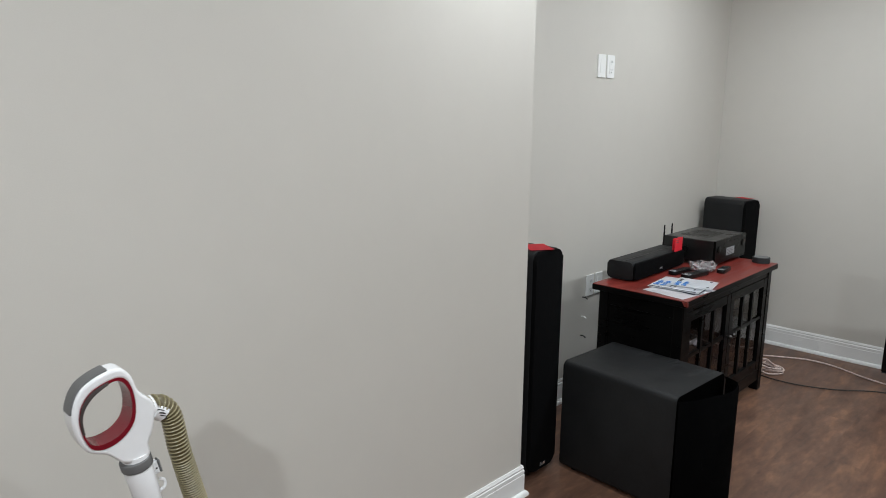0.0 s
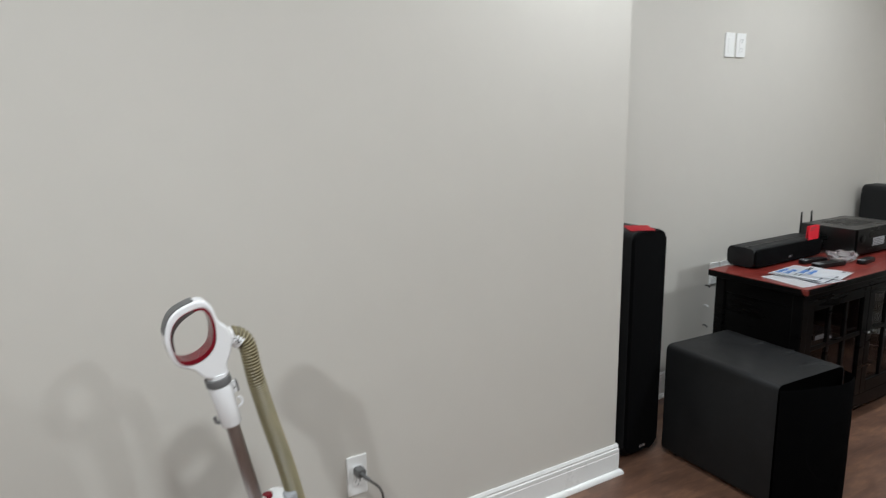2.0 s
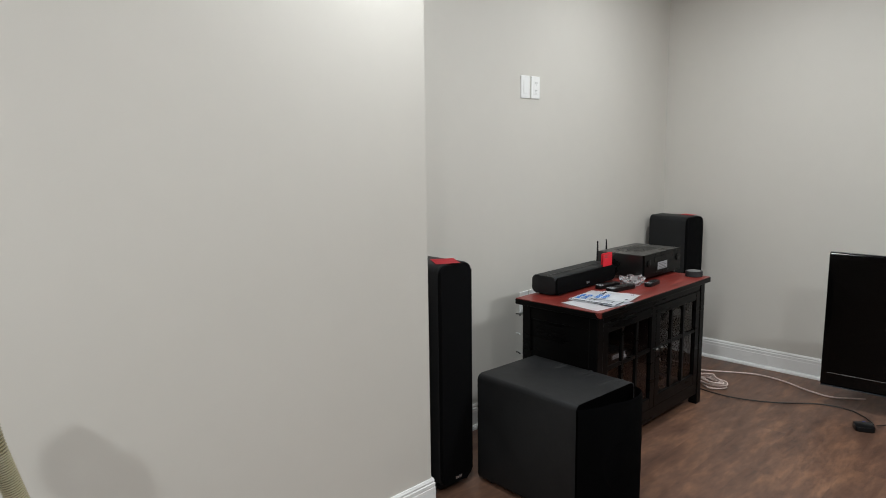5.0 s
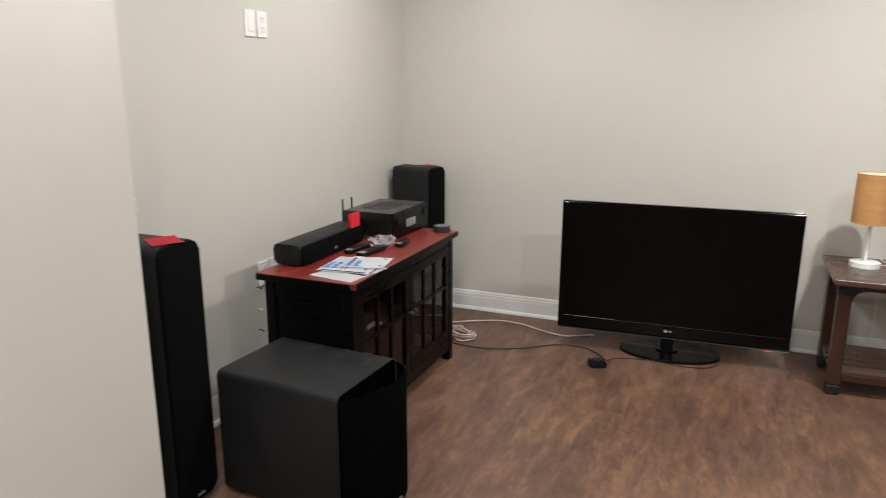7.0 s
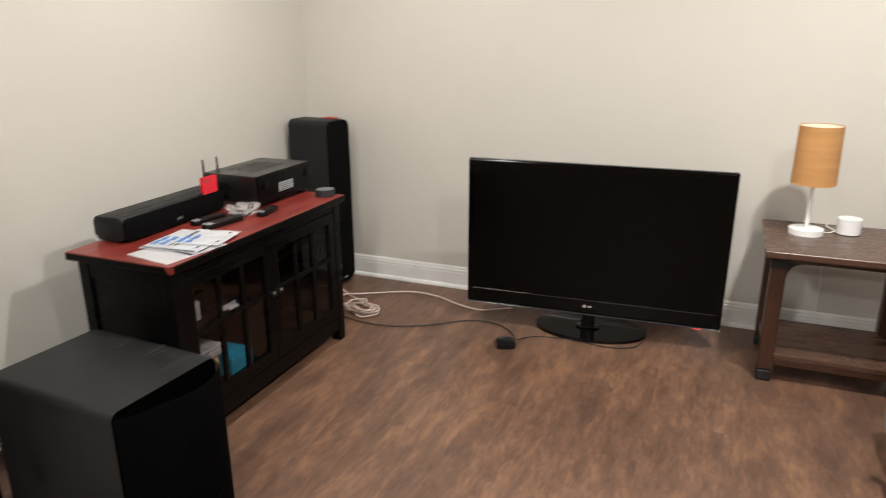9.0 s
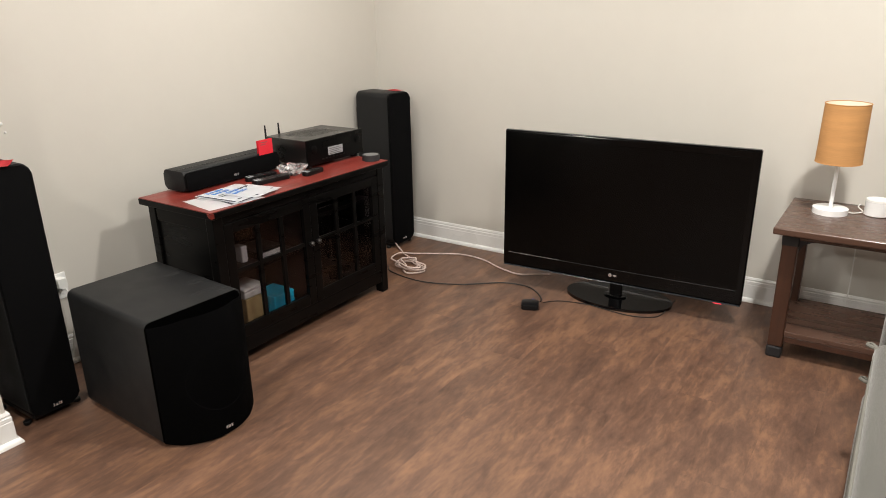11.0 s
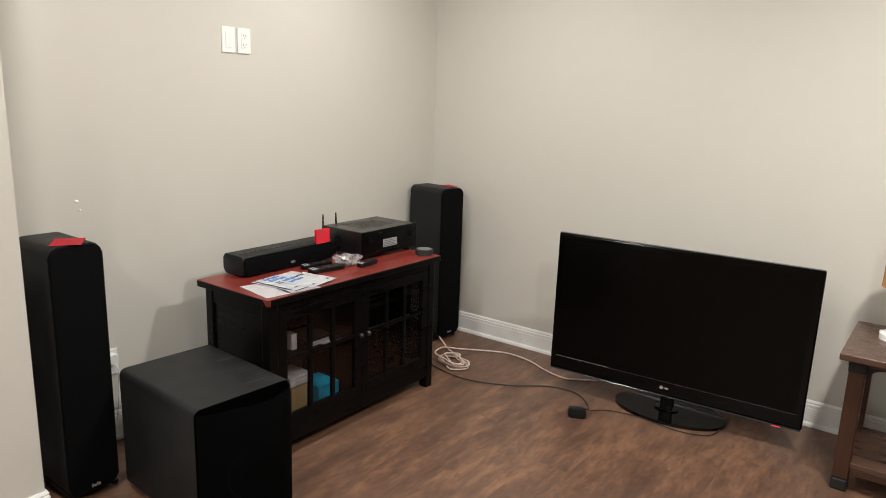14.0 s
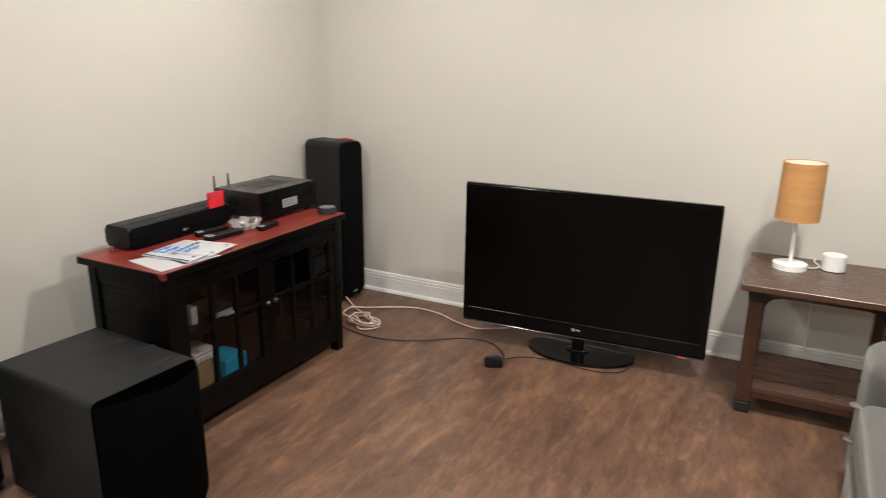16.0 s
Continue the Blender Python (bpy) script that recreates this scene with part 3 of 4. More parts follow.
crate("white_carton", 0.04, 0.905, 0.3685, 0.09, 0.935, 0.44, GREYBOX, "small white carton on the cabinet shelf", "box")
ob = thing("set_top_box", pose(0.05, 1.04, 0.3685), "dark flat device with a pale front on the shelf", "device")
part("device_body", box(-0.09, -0.075, 0, 0.07, 0.075, 0.03, 0.004), BLACKPL, ob)
part("device_front", box(0.0702, -0.06, 0.004, 0.0725, 0.045, 0.024, 0.001), GREYBOX, ob)
part("device_flap", prism([(0.0726, 0.004), (0.092, -0.012), (0.092, -0.009), (0.0726, 0.008)], "y", 0.0, 0.05), GREYBOX, ob, "pale flap hanging over the shelf edge")
ob = thing("disc_player", pose(0.02, 1.45, 0.4885), "black disc player on the upper cabinet shelf", "device")
part("device_body", box(-0.1, -0.17, 0.006, 0.1, 0.17, 0.05, 0.003), METALBOX, ob)
part("tray_front", box(0.1002, -0.16, 0.012, 0.103, 0.16, 0.045, 0.001), GLOSS, ob)
# silver strip drawn for the light caught by the shelf's front edge
part("edge_highlight", box(0.1032, -0.155, 0.0125, 0.1042, 0.02, 0.015), CHROME, ob, "thin silver strip painted as the shelf edge's highlight")

# ---------------------------------------------------------------- on the cabinet
sb = thing("centre_speaker", pose(-0.13, 1.05, CT, 0, 0, 1), "long low black centre-channel loudspeaker on the cabinet", "loudspeaker")
part("cabinet", prism([(y, z) for y, z in rrect(-0.072, 0.055, 0.006, 0.088, 0.016)], "y", -0.255, 0.255, 0.006), VINYL, sb, smooth=True)
part("grille", prism(rrect(-0.252, 0.252, 0.009, 0.083, 0.014), "x", 0.0555, 0.068, 0.005, 3), CLOTH, sb, "black cloth grille", smooth=True)
part("vent_line", box(0.0, -0.245, 0.0875, 0.006, 0.245, 0.0892), BLACKPL, sb)
for sy in (-0.2, 0.2):
    part("foot", box(-0.06, sy - 0.02, 0, 0.045, sy + 0.02, 0.0065), BLACKPL, sb)
for dy, w in ((-0.010, 0.006), (-0.001, 0.008), (0.009, 0.006)):
    part("badge_bar", box(0.0675, dy - w / 2, 0.024, 0.0692, dy + w / 2, 0.034), CHROME, sb, "small silver badge")

tag = thing("red_card", pose(-0.085, 1.235, CT + 0.078, 0, 0, 0), "red folded product card hung over the loudspeaker edge", "card", "red product cards")
part("card_flap", box(0.0145, -0.041, -0.004, 0.016, 0.041, 0.07, 0.0005), RED, tag)
part("card_back", box(0.004, -0.041, 0.0125, 0.0055, 0.041, 0.069), RED, tag)
for k in range(2):
    part("print_bar", box(0.0161, -0.028, 0.058 - 0.01 * k, 0.0166, 0.012 - 0.012 * k, 0.0605 - 0.01 * k), PIPING, tag)

rc = thing("av_receiver", pose(-0.07, 1.548, CT, 0, 0, 0), "black audio video receiver with two antennas", "receiver")
part("case", box(-0.135, -0.188, 0.016, 0.122, 0.192, 0.130, 0.003), METALBOX, rc)
part("front_panel", box(0.1222, -0.192, 0.014, 0.134, 0.196, 0.132, 0.003), FASCIA, rc, "black front panel")
part("display", box(0.1342, -0.09, 0.086, 0.1352, 0.09, 0.113), SCREEN, rc)
for sy in (-0.15, 0.155):
    bm = disc(0, 0, 0, 0.004, 0.019, 28, 0.0015)
    bmesh.ops.transform(bm, matrix=pose(0.134, sy, 0.086, 0, 90, 0), verts=bm.verts)
    part("dial", bm, FASCIA, rc, smooth=True)
for k in range(7):
    part("button", box(0.134, -0.1 + k * 0.024, 0.030, 0.136, -0.086 + k * 0.024, 0.036, 0.0006), BLACKPL, rc)
part("sticker", box(0.1342, -0.055, 0.044, 0.1349, 0.045, 0.082), GREYBOX, rc, "pale grey information sticker")
for k in range(4):
    part("print_bar", box(0.1349, -0.048, 0.072 - k * 0.008, 0.1353, 0.02 + 0.015 * (k % 2), 0.075 - k * 0.008), GREYPL, rc)
for k in range(16):
    part("vent_slot", box(-0.09, -0.11 + k * 0.014, 0.1296, 0.06, -0.104 + k * 0.014, 0.1304), BLACKPL, rc)
for sx in (-0.1, 0.1):
    for sy in (-0.16, 0.16):
        part("foot", disc(sx, sy, 0, 0.0165, 0.02, 16), BLACKPL, rc)
for ay in (-0.178, -0.093):
    ant = part("antenna", tube([(-0.142, ay, 0.07), (-0.142, ay, 0.12), (-0.143, ay, 0.18)], lambda t: 0.0068 - 0.0034 * t, 10, 4), BLACKPL, rc, "black rod antenna", smooth=True)
    part("antenna_hinge", disc(-0.142, ay, 0.045, 0.0705, 0.0075, 12), BLACKPL, rc)

ob = thing("smart_speaker", pose(0.178, 1.664, CT), "small round dark grey smart speaker", "speaker")
part("body", disc(0, 0, 0.001, 0.028, 0.042, 40, 0.008), CHARCOAL, ob, "dark grey fabric side", smooth=True)
part("top_disc", disc(0, 0, 0.0282, 0.0295, 0.035, 40), GREYPL, ob)


RUBBER = mat("dark rubber keys", (0.022, 0.022, 0.023), 0.6, var=0.15)


def remote(m, w, l, label):
    r = thing("remote_control", m, label, "remote control")
    part("shell", prism(rrect(-w / 2, w / 2, -l / 2, l / 2, w * 0.3), "z", 0, 0.018, 0.004), BLACKPL, r, smooth=True)
    nx, ny = 3, max(4, int(l / 0.018))
    for i in range(nx):
        for j in range(ny):
            if j % 3 != 2:
                part("button", box(-w * 0.3 + i * w * 0.24, -l * 0.42 + j * l * 0.8 / ny, 0.0182, -w * 0.3 + i * w * 0.24 + w * 0.14, -l * 0.42 + j * l * 0.8 / ny + 0.008, 0.0202, 0.0008), RUBBER, r)
    part("label_strip", box(-w * 0.36, -l * 0.46, 0.0182, w * 0.36, -l * 0.30, 0.0190), GREYBOX, r)
    return r


remote(pose(0.072, 1.122, CT, 0, 0, -8), 0.048, 0.175, "long black remote control with dark keys")
remote(pose(0.128, 1.318, CT, 0, 0, 6), 0.036, 0.12, "small black remote control")
remote(pose(-0.005, 1.135, CT, 0, 0, -8), 0.04, 0.15, "slim black remote control")

bm = bmesh.new()
bmesh.ops.create_icosphere(bm, subdivisions=3, radius=1)
for v in bm.verts:
    k = 0.95 + 0.35 * noise.noise(v.co * 1.8) + 0.28 * noise.noise(v.co * 5.5 + Vector((3, 1, 0)))
    v.co = Vector((v.co.x * 0.062 * k, v.co.y * 0.075 * k, max(0.0, (v.co.z * 0.55 + 0.4) * 0.048 * k)))
bmesh.ops.transform(bm, matrix=pose(0.045, 1.28, CT + 0.0005, 0, 0, 20), verts=bm.verts)
tagged(part("plastic_bag", bm, BAG), "crumpled clear plastic bag with small parts", "plastic bag")


def sheet(m, w, l, bars, label):
    p = thing("paper_sheet", m, label, "paper", "papers on the cabinet")
    bm = bmesh.new()
    n = 8
    g = [[bm.verts.new((-w / 2 + w * i / n, -l / 2 + l * j / n, 0.001 + 0.0018 * (noise.noise((i * 0.4 + m.translation.y * 9, j * 0.4, 1)) + 0.6))) for j in range(n + 1)] for i in range(n + 1)]
    for i in range(n):
        for j in range(n):
            bm.faces.new((g[i][j], g[i + 1][j], g[i + 1][j + 1], g[i][j + 1]))
    bmesh.ops.solidify(bm, geom=bm.faces[:], thickness=0.0006)
    part("page", bm, PAPER, p)
    for x0, y0, x1, y1, mm in bars:
        part("print_bar", box(x0 * w, y0 * l, 0.0034, x1 * w, y1 * l, 0.004), mm, p)
    return p


sheet(pose(0.142, 0.812, CT, 0, 0, -9), 0.20, 0.24, [(-0.49, -0.1, 0.46, -0.055, DARKINK), (-0.3, 0.3, 0.2, 0.34, DARKINK), (-0.45, 0.1, 0.3, 0.13, INK)], "white printed leaflet with dark lines")
def letters(x, y0, y1, h, n, m):
    """A row of short unreadable letter strokes across a page."""
    step = (y1 - y0) / n
    return [(x + 0.02 * (k % 2), y0 + step * k, x + h - 0.015 * (k % 3), y0 + step * (k + 0.62), m) for k in range(n)]


sheet(pose(0.118, 0.895, CT + 0.004, 0, 0, 6), 0.23, 0.23, letters(-0.46, -0.30, 0.1, 0.1, 6, INK) + letters(-0.33, -0.28, 0.12, 0.1, 5, INK) + [(-0.14, -0.3, -0.12, 0.3, GREYPL), (-0.06, -0.3, -0.04, 0.26, GREYPL), (0.3, -0.3, 0.33, -0.22, DARKINK), (0.46, -0.47, 0.485, 0.47, DARKINK), (-0.47, -0.47, 0.4, -0.44, DARKINK)], "white setup leaflet with blue print")
sheet(pose(0.156, 0.938, CT + 0.009, 0, 0, 11), 0.17, 0.17, letters(-0.44, -0.42, 0.0, 0.13, 5, INK) + letters(-0.44, 0.03, 0.36, 0.1, 5, DARKINK) + letters(-0.26, -0.4, 0.1, 0.12, 6, INK) + [(0.34, -0.3, 0.40, -0.24, DARKINK), (0.3, 0.3, 0.36, 0.36, DARKINK)], "white quick-start card with blue print")

# ---------------------------------------------------------------- television
tv = thing("television", pose(1.258, 2.1, 0, 0, 0.3, 3.7), "large black flat-screen television on the floor, switched off", "television")
W = 0.571
part("back_shell", box(-W + 0.03, 0.03, 0.15, W - 0.03, 0.085, 0.768, 0.02, 3), BLACKPL, tv)
part("frame", box(-W, 0.002, 0.112, W, 0.035, 0.796, 0.006, 2), BEZEL, tv, "gloss black frame")
part("screen", box(-W + 0.03, -0.0012, 0.188, W - 0.03, 0.003, 0.764), SCREEN, tv, "dark matt screen")
part("bezel_line", box(-W + 0.03, -0.0016, 0.1762, W - 0.03, 0.0022, 0.1778), SMOKEDLINE, tv, "thin grey line along the lower bezel")
# silver bar painted as the bright reflection on the bezel's left end
part("bezel_glint", box(-W + 0.03, -0.0018, 0.1782, -W + 0.3, 0.0022, 0.1792), CHROME, tv)
part("lip", prism([(-0.004, 0.108), (0.02, 0.1), (0.03, 0.1115), (-0.0015, 0.1115)], "x", -W + 0.004, W - 0.004), RIM, tv, "clear acrylic lower edge")
part("top_edge", box(-W + 0.004, 0.0, 0.7965, W - 0.004, 0.02, 0.8, 0.001), RIM, tv, "clear acrylic upper edge")
bm = disc(0, 0, 0, 0.004, 0.0085, 20)
bmesh.ops.transform(bm, matrix=pose(-0.013, 0.0025, 0.1475, 90, 0, 0), verts=bm.verts)
part("badge_dot", bm, CHROME, tv, "small silver round badge")
part("badge_bar", box(0.001, -0.0012, 0.1435, 0.018, 0.0025, 0.1515), CHROME, tv)
part("standby_light", box(0.456, -0.004, 0.1035, 0.492, 0.003, 0.1085, 0.001), LED, tv, "glowing red standby light")
part("neck", prism(rrect(-0.032, 0.032, 0.066, 0.092, 0.012), "z", 0.014, 0.2, 0.003), BLACKPL, tv, smooth=True)
part("neck_collar", prism(rrect(-0.055, 0.055, 0.05, 0.105, 0.026), "z", 0.0155, 0.024, 0.004), GLOSS, tv, smooth=True)
bm = disc(0, 0, 0, 0.016, 0.256, 56, 0.005)
bmesh.ops.transform(bm, matrix=pose(0.012, 0.085, 0) @ Matrix.Diagonal((1, 0.6, 1, 1)), verts=bm.verts)
part("stand_base", bm, GLOSS, tv, "oval gloss black foot", smooth=True)

# ---------------------------------------------------------------- cables on the floor
rope = thing("braided_cable", pose(0, 0, 0), "white and red braided cable with a loose coil on the floor", "cable")
pts = [(-0.13, 2.22, 0.03), (-0.06, 2.185, 0.006), (0.0, 2.14, 0.006)]
for k in range(31):
    a = radians(130 - k * 57)
    tilt = radians(-28 + 11 * math.sin(k * 0.9))
    u, v = (0.096 + 0.026 * math.sin(k * 1.7)) * math.cos(a), (0.06 + 0.022 * math.cos(k * 2.3)) * math.sin(a)
    pts.append((0.148 + 0.016 * math.sin(k * 0.6) + u * math.cos(tilt) - v * math.sin(tilt), 1.982 + 0.014 * math.cos(k * 0.8) + u * math.sin(tilt) + v * math.cos(tilt), 0.005 + 0.0013 * k))
pts += [(0.0, 2.06, 0.035), (-0.005, 2.12, 0.022), (0.04, 2.185, 0.006), (0.126, 2.236, 0.006), (0.281, 2.311, 0.006), (0.43, 2.3, 0.006), (0.552, 2.245, 0.006), (0.64, 2.215, 0.006), (0.711, 2.207, 0.006), (0.77, 2.24, 0.006), (0.85, 2.29, 0.006)]
part("cord", tube(pts, 0.0042, 8, 6), ROPE, rope, smooth=True)

blk = thing("black_cable", pose(0, 0, 0), "thin black power cable across the floor", "cable")
part("cord", tube([(0.02, 1.95, 0.004), (0.1, 1.885, 0.004), (0.31, 1.855, 0.004), (0.51, 1.925, 0.004), (0.69, 2.06, 0.004), (0.82, 2.08, 0.004), (0.9, 2.035, 0.004), (0.955, 1.97, 0.006), (0.972, 1.925, 0.014)], 0.0031, 8), CORD, blk, smooth=True)
part("cord", tube([(0.985, 1.925, 0.012), (1.04, 2.0, 0.004), (1.16, 2.03, 0.004), (1.26, 2.022, 0.004), (1.36, 2.012, 0.004), (1.44, 2.03, 0.004), (1.5, 2.09, 0.004), (1.51, 2.3, 0.004)], 0.0022, 8), CORD, blk, smooth=True)

pk = thing("streaming_box", pose(0.945, 1.868, 0, 0, 0, 25), "small square black streaming box with a blue plug", "device")
part("body", prism(rrect(-0.041, 0.041, -0.041, 0.041, 0.013), "z", 0.001, 0.023, 0.004), BLACKPL, pk, smooth=True)
part("plug", box(0.005, 0.0412, 0.006, 0.019, 0.066, 0.016, 0.002), BLUEPLUG, pk, "blue cable plug")


# ---------------------------------------------------------------- side table with lamp
tb = thing("side_table", pose(0, 0, 0), "dark walnut side table with a lower shelf and iron corner brackets", "table")
TX0, TX1, TY0, TY1, TZ = 1.945, 2.523, 1.87, 2.372, 0.562
part("tabletop", box(TX0, TY0, TZ - 0.027, TX1, TY1, TZ, 0.005, 3), TABLEWOOD, tb)
lx0, lx1, ly0, ly1, lw = TX0 + 0.03, TX1 - 0.03, TY0 + 0.07, TY1 - 0.03, 0.055
for x in (lx0, lx1 - lw):
    for y in (ly0, ly1 - lw):
        leg = part("leg", box(x, y, 0.05, x + lw, y + lw, TZ - 0.028, 0.004), TABLELEG, tb)
        part("iron_foot", box(x - 0.0015, y - 0.0015, 0.0, x + lw + 0.0015, y + lw + 0.0015, 0.0495, 0.008), IRON, leg, "dark iron foot cap")
        part("iron_cap", box(x - 0.002, y - 0.002, TZ - 0.085, x + lw + 0.002, y + lw + 0.002, TZ - 0.0285, 0.002), IRON, leg, "dark iron corner cap")
        for by_ in (y + 0.015, y + lw - 0.015):
            bmr = disc(0, 0, 0, 0.004, 0.006, 10)
            bmesh.ops.transform(bmr, matrix=pose(x - 0.001, by_, TZ - 0.06, 0, -90, 0), verts=bmr.verts)
            part("rivet", bmr, IRON, leg)
for y in (ly0 + 0.012, ly1 - 0.034):
    part("apron", box(lx0 + lw + 0.001, y, TZ - 0.062, lx1 - lw - 0.001, y + 0.022, TZ - 0.0275, 0.002), TABLEWOOD, tb)
    for x, s in ((lx0 + lw + 0.003, 1), (lx1 - lw - 0.003, -1)):
        prof = [(0, TZ - 0.063), (0.055, TZ - 0.063)] + [(0.055 - 0.055 * math.sin(radians(a)), TZ - 0.118 + 0.055 * math.cos(radians(a))) for a in range(15, 91, 15)]
        part("bracket", prism([(x + s * a, b) for a, b in prof], "y", y + 0.001, y + 0.02), IRON, tb, "dark iron gusset bracket")
for x in (lx0 + 0.012, lx1 - 0.034):
    part("apron", box(x, ly0 + lw + 0.001, TZ - 0.062, x + 0.022, ly1 - lw - 0.001, TZ - 0.0275, 0.002), TABLEWOOD, tb)
part("lower_shelf", box(lx0 + 0.01, ly0 + 0.006, 0.098, lx1 - 0.01, ly1 - 0.006, 0.12, 0.002), TABLEWOOD, tb)
part("lower_rail", box(lx0 + lw + 0.001, ly0 + 0.008, 0.072, lx1 - lw - 0.001, ly0 + 0.03, 0.0978, 0.002), TABLELEG, tb)

lp = thing("table_lamp", pose(2.099, 2.185, TZ), "table lamp with a tan linen drum shade and white stand", "lamp")
part("base", disc(0, 0, 0, 0.022, 0.064, 40, 0.006), WHITE, lp, smooth=True)
part("stem", disc(0, 0, 0.022, 0.33, 0.0075, 16), WHITE, lp, smooth=True)
bm = bmesh.new()
N = 48
ring = lambda r, z: [bm.verts.new((r * math.cos(2 * math.pi * i / N), r * math.sin(2 * math.pi * i / N), z)) for i in range(N)]
a, b = ring(0.082, 0.206), ring(0.079, 0.431)
for i in range(N):
    bm.faces.new((a[i], a[(i + 1) % N], b[(i + 1) % N], b[i]))
part("shade", bm, SHADE, lp, "tan linen drum shade", smooth=True)
bm = bmesh.new()
a, b = ring(0.0805, 0.2055), ring(0.0775, 0.4315)
for i in range(N):
    bm.faces.new((b[i], b[(i + 1) % N], a[(i + 1) % N], a[i]))
part("shade_liner", bm, LINER, lp, smooth=True)
for rr, zz, hem in ((0.0818, 0.206, SHADE), (0.0788, 0.431, SHADE)):
    part("shade_hem", tube([], 0.0018, 6, closed_line=[Vector((rr * math.cos(t * math.pi / 24), rr * math.sin(t * math.pi / 24), zz)) for t in range(49)]), hem, lp, smooth=True)
for k in range(3):
    t = radians(120 * k + 20)
    part("spider_arm", tube([(0, 0, 0.33), (0.038 * math.cos(t), 0.038 * math.sin(t), 0.37), (0.0772 * math.cos(t), 0.0772 * math.sin(t), 0.405)], 0.0015, 6, 4), CHROME, lp)

wr = thing("white_router", pose(2.256, 2.238, TZ), "squat round white wireless router", "router")
part("body", disc(0, 0, 0.003, 0.056, 0.044, 40, 0.005), WHITE, wr, smooth=True)
part("top_ring", disc(0, 0, 0.0565, 0.064, 0.043, 40, 0.003), PLATE, wr, smooth=True)
part("foot", disc(0, 0, 0, 0.0035, 0.04, 32), GREYBOX, wr)
wc = thing("white_cable", pose(2.189, 2.22, TZ), "short white cord beside the lamp", "cable")
part("cord", tube([(-0.034, -0.02, 0.01), (-0.01, -0.012, 0.004), (0.02, 0.03, 0.004), (0.0, 0.1, 0.004), (0.01, 0.14, 0.003), (0.012, 0.163, -0.06), (0.02, 0.17, -0.3), (0.02, 0.17, -0.45)], 0.0025, 6), WHITECORD, wc, smooth=True)

# ---------------------------------------------------------------- sofa
sf = thing("sofa", pose(0, 0, 0), "pale grey linen sofa with one piped seat cushion", "sofa")
SX, SB = 2.342, 3.22
part("frame", box(SX - 0.018, 0.0, 0.06, SB, 1.335, 0.26, 0.02, 3), SOFA, sf, smooth=True)
part("arm", box(SX, 1.34, 0.06, SB - 0.05, 1.6, 0.545, 0.06, 5), SOFA, sf, smooth=True)
part("arm", box(SX, -0.26, 0.06, SB - 0.05, -0.003, 0.545, 0.06, 5), SOFA, sf, smooth=True)
part("back", box(SB - 0.22, -0.26, 0.06, SB + 0.02, 1.6, 0.8, 0.05, 4), SOFA, sf, smooth=True)
for y0, y1 in ((0.003, 1.335),):
    c = part("seat_cushion", box(SX - 0.015, y0, 0.262, SB - 0.225, y1, 0.43, 0.035, 4), SOFA, sf, smooth=True)
    for z in (0.402, 0.288):
        part("piping", tube([(SB - 0.25, y0 + 0.02, z), (SX + 0.02, y0 + 0.008, z), (SX - 0.007, y0 + 0.035, z), (SX - 0.015, (y0 + y1) / 2, z), (SX - 0.007, y1 - 0.035, z), (SX + 0.02, y1 - 0.008, z), (SB - 0.25, y1 - 0.02, z)], 0.006, 8, 6), PIPING, c, smooth=True)
for x in (SX + 0.07, SB - 0.07):
    for y in (-0.12, 1.44):
        part("foot", disc(x, y, 0, 0.0605, 0.022, 16), IRON, sf)


# ---------------------------------------------------------------- vacuum cleaner
vc = thing("upright_vacuum", pose(0.27, -1.4, 0), "white and red upright vacuum cleaner with an olive hose", "vacuum cleaner")
axis_y = lambda z: -0.063 - (z - 0.502) * 0.205


def lean(bm, drop=0.0):
    """Leans a piece built upright round the tube's axis."""
    bmesh.ops.translate(bm, vec=(0, 0, -drop), verts=bm.verts)
    bmesh.ops.transform(bm, matrix=Matrix.Translation((0, -0.063, 0.502)) @ pose(0, 0, 0, 11.6, 0, 0) @ Matrix.Translation((0, 0, -0.502)), verts=bm.verts)
    return bm


part("steel_tube", lean(disc(0, 0, 0.40, 0.735, 0.0145, 24)), STEEL, vc, "brushed steel tube", smooth=True)
part("white_sleeve", lean(disc(0, 0, 0.722, 0.818, 0.021, 28, 0.003, 0.024)), WHITE, vc, smooth=True)
part("collar", lean(disc(0, 0, 0.8185, 0.836, 0.026, 28, 0.002)), GREYPL, vc, "grey collar ring", smooth=True)
part("latch", lean(prism(rrect(-0.008, 0.008, 0.788, 0.815, 0.004, 3), "x", -0.006, 0.006, bm=None)), WHITE, vc)
sw = part("release_button", lean(box(-0.006, 0.021, 0.788, 0.006, 0.031, 0.814, 0.003)), WHITE, vc)
part("button_edge", lean(box(-0.007, 0.0312, 0.789, 0.007, 0.0345, 0.813, 0.001)), GREYPL, sw)
part("button_mark", lean(box(0.0058, 0.0245, 0.7985, 0.0066, 0.0275, 0.8015)), CORD, sw)
part("cord_hook", lean(tube([(0, 0.02, 0.752), (0, 0.032, 0.757), (0, 0.034, 0.768), (0, 0.028, 0.775)], 0.003, 8, 4)), WHITE, vc, smooth=True)
part("cord_hook", lean(tube([(0, -0.02, 0.735), (0, -0.028, 0.74), (0, -0.029, 0.752)], 0.004, 8, 4)), GREYPL, vc, smooth=True)


LOOP_Y, LOOP_Z = -0.174, 0.930


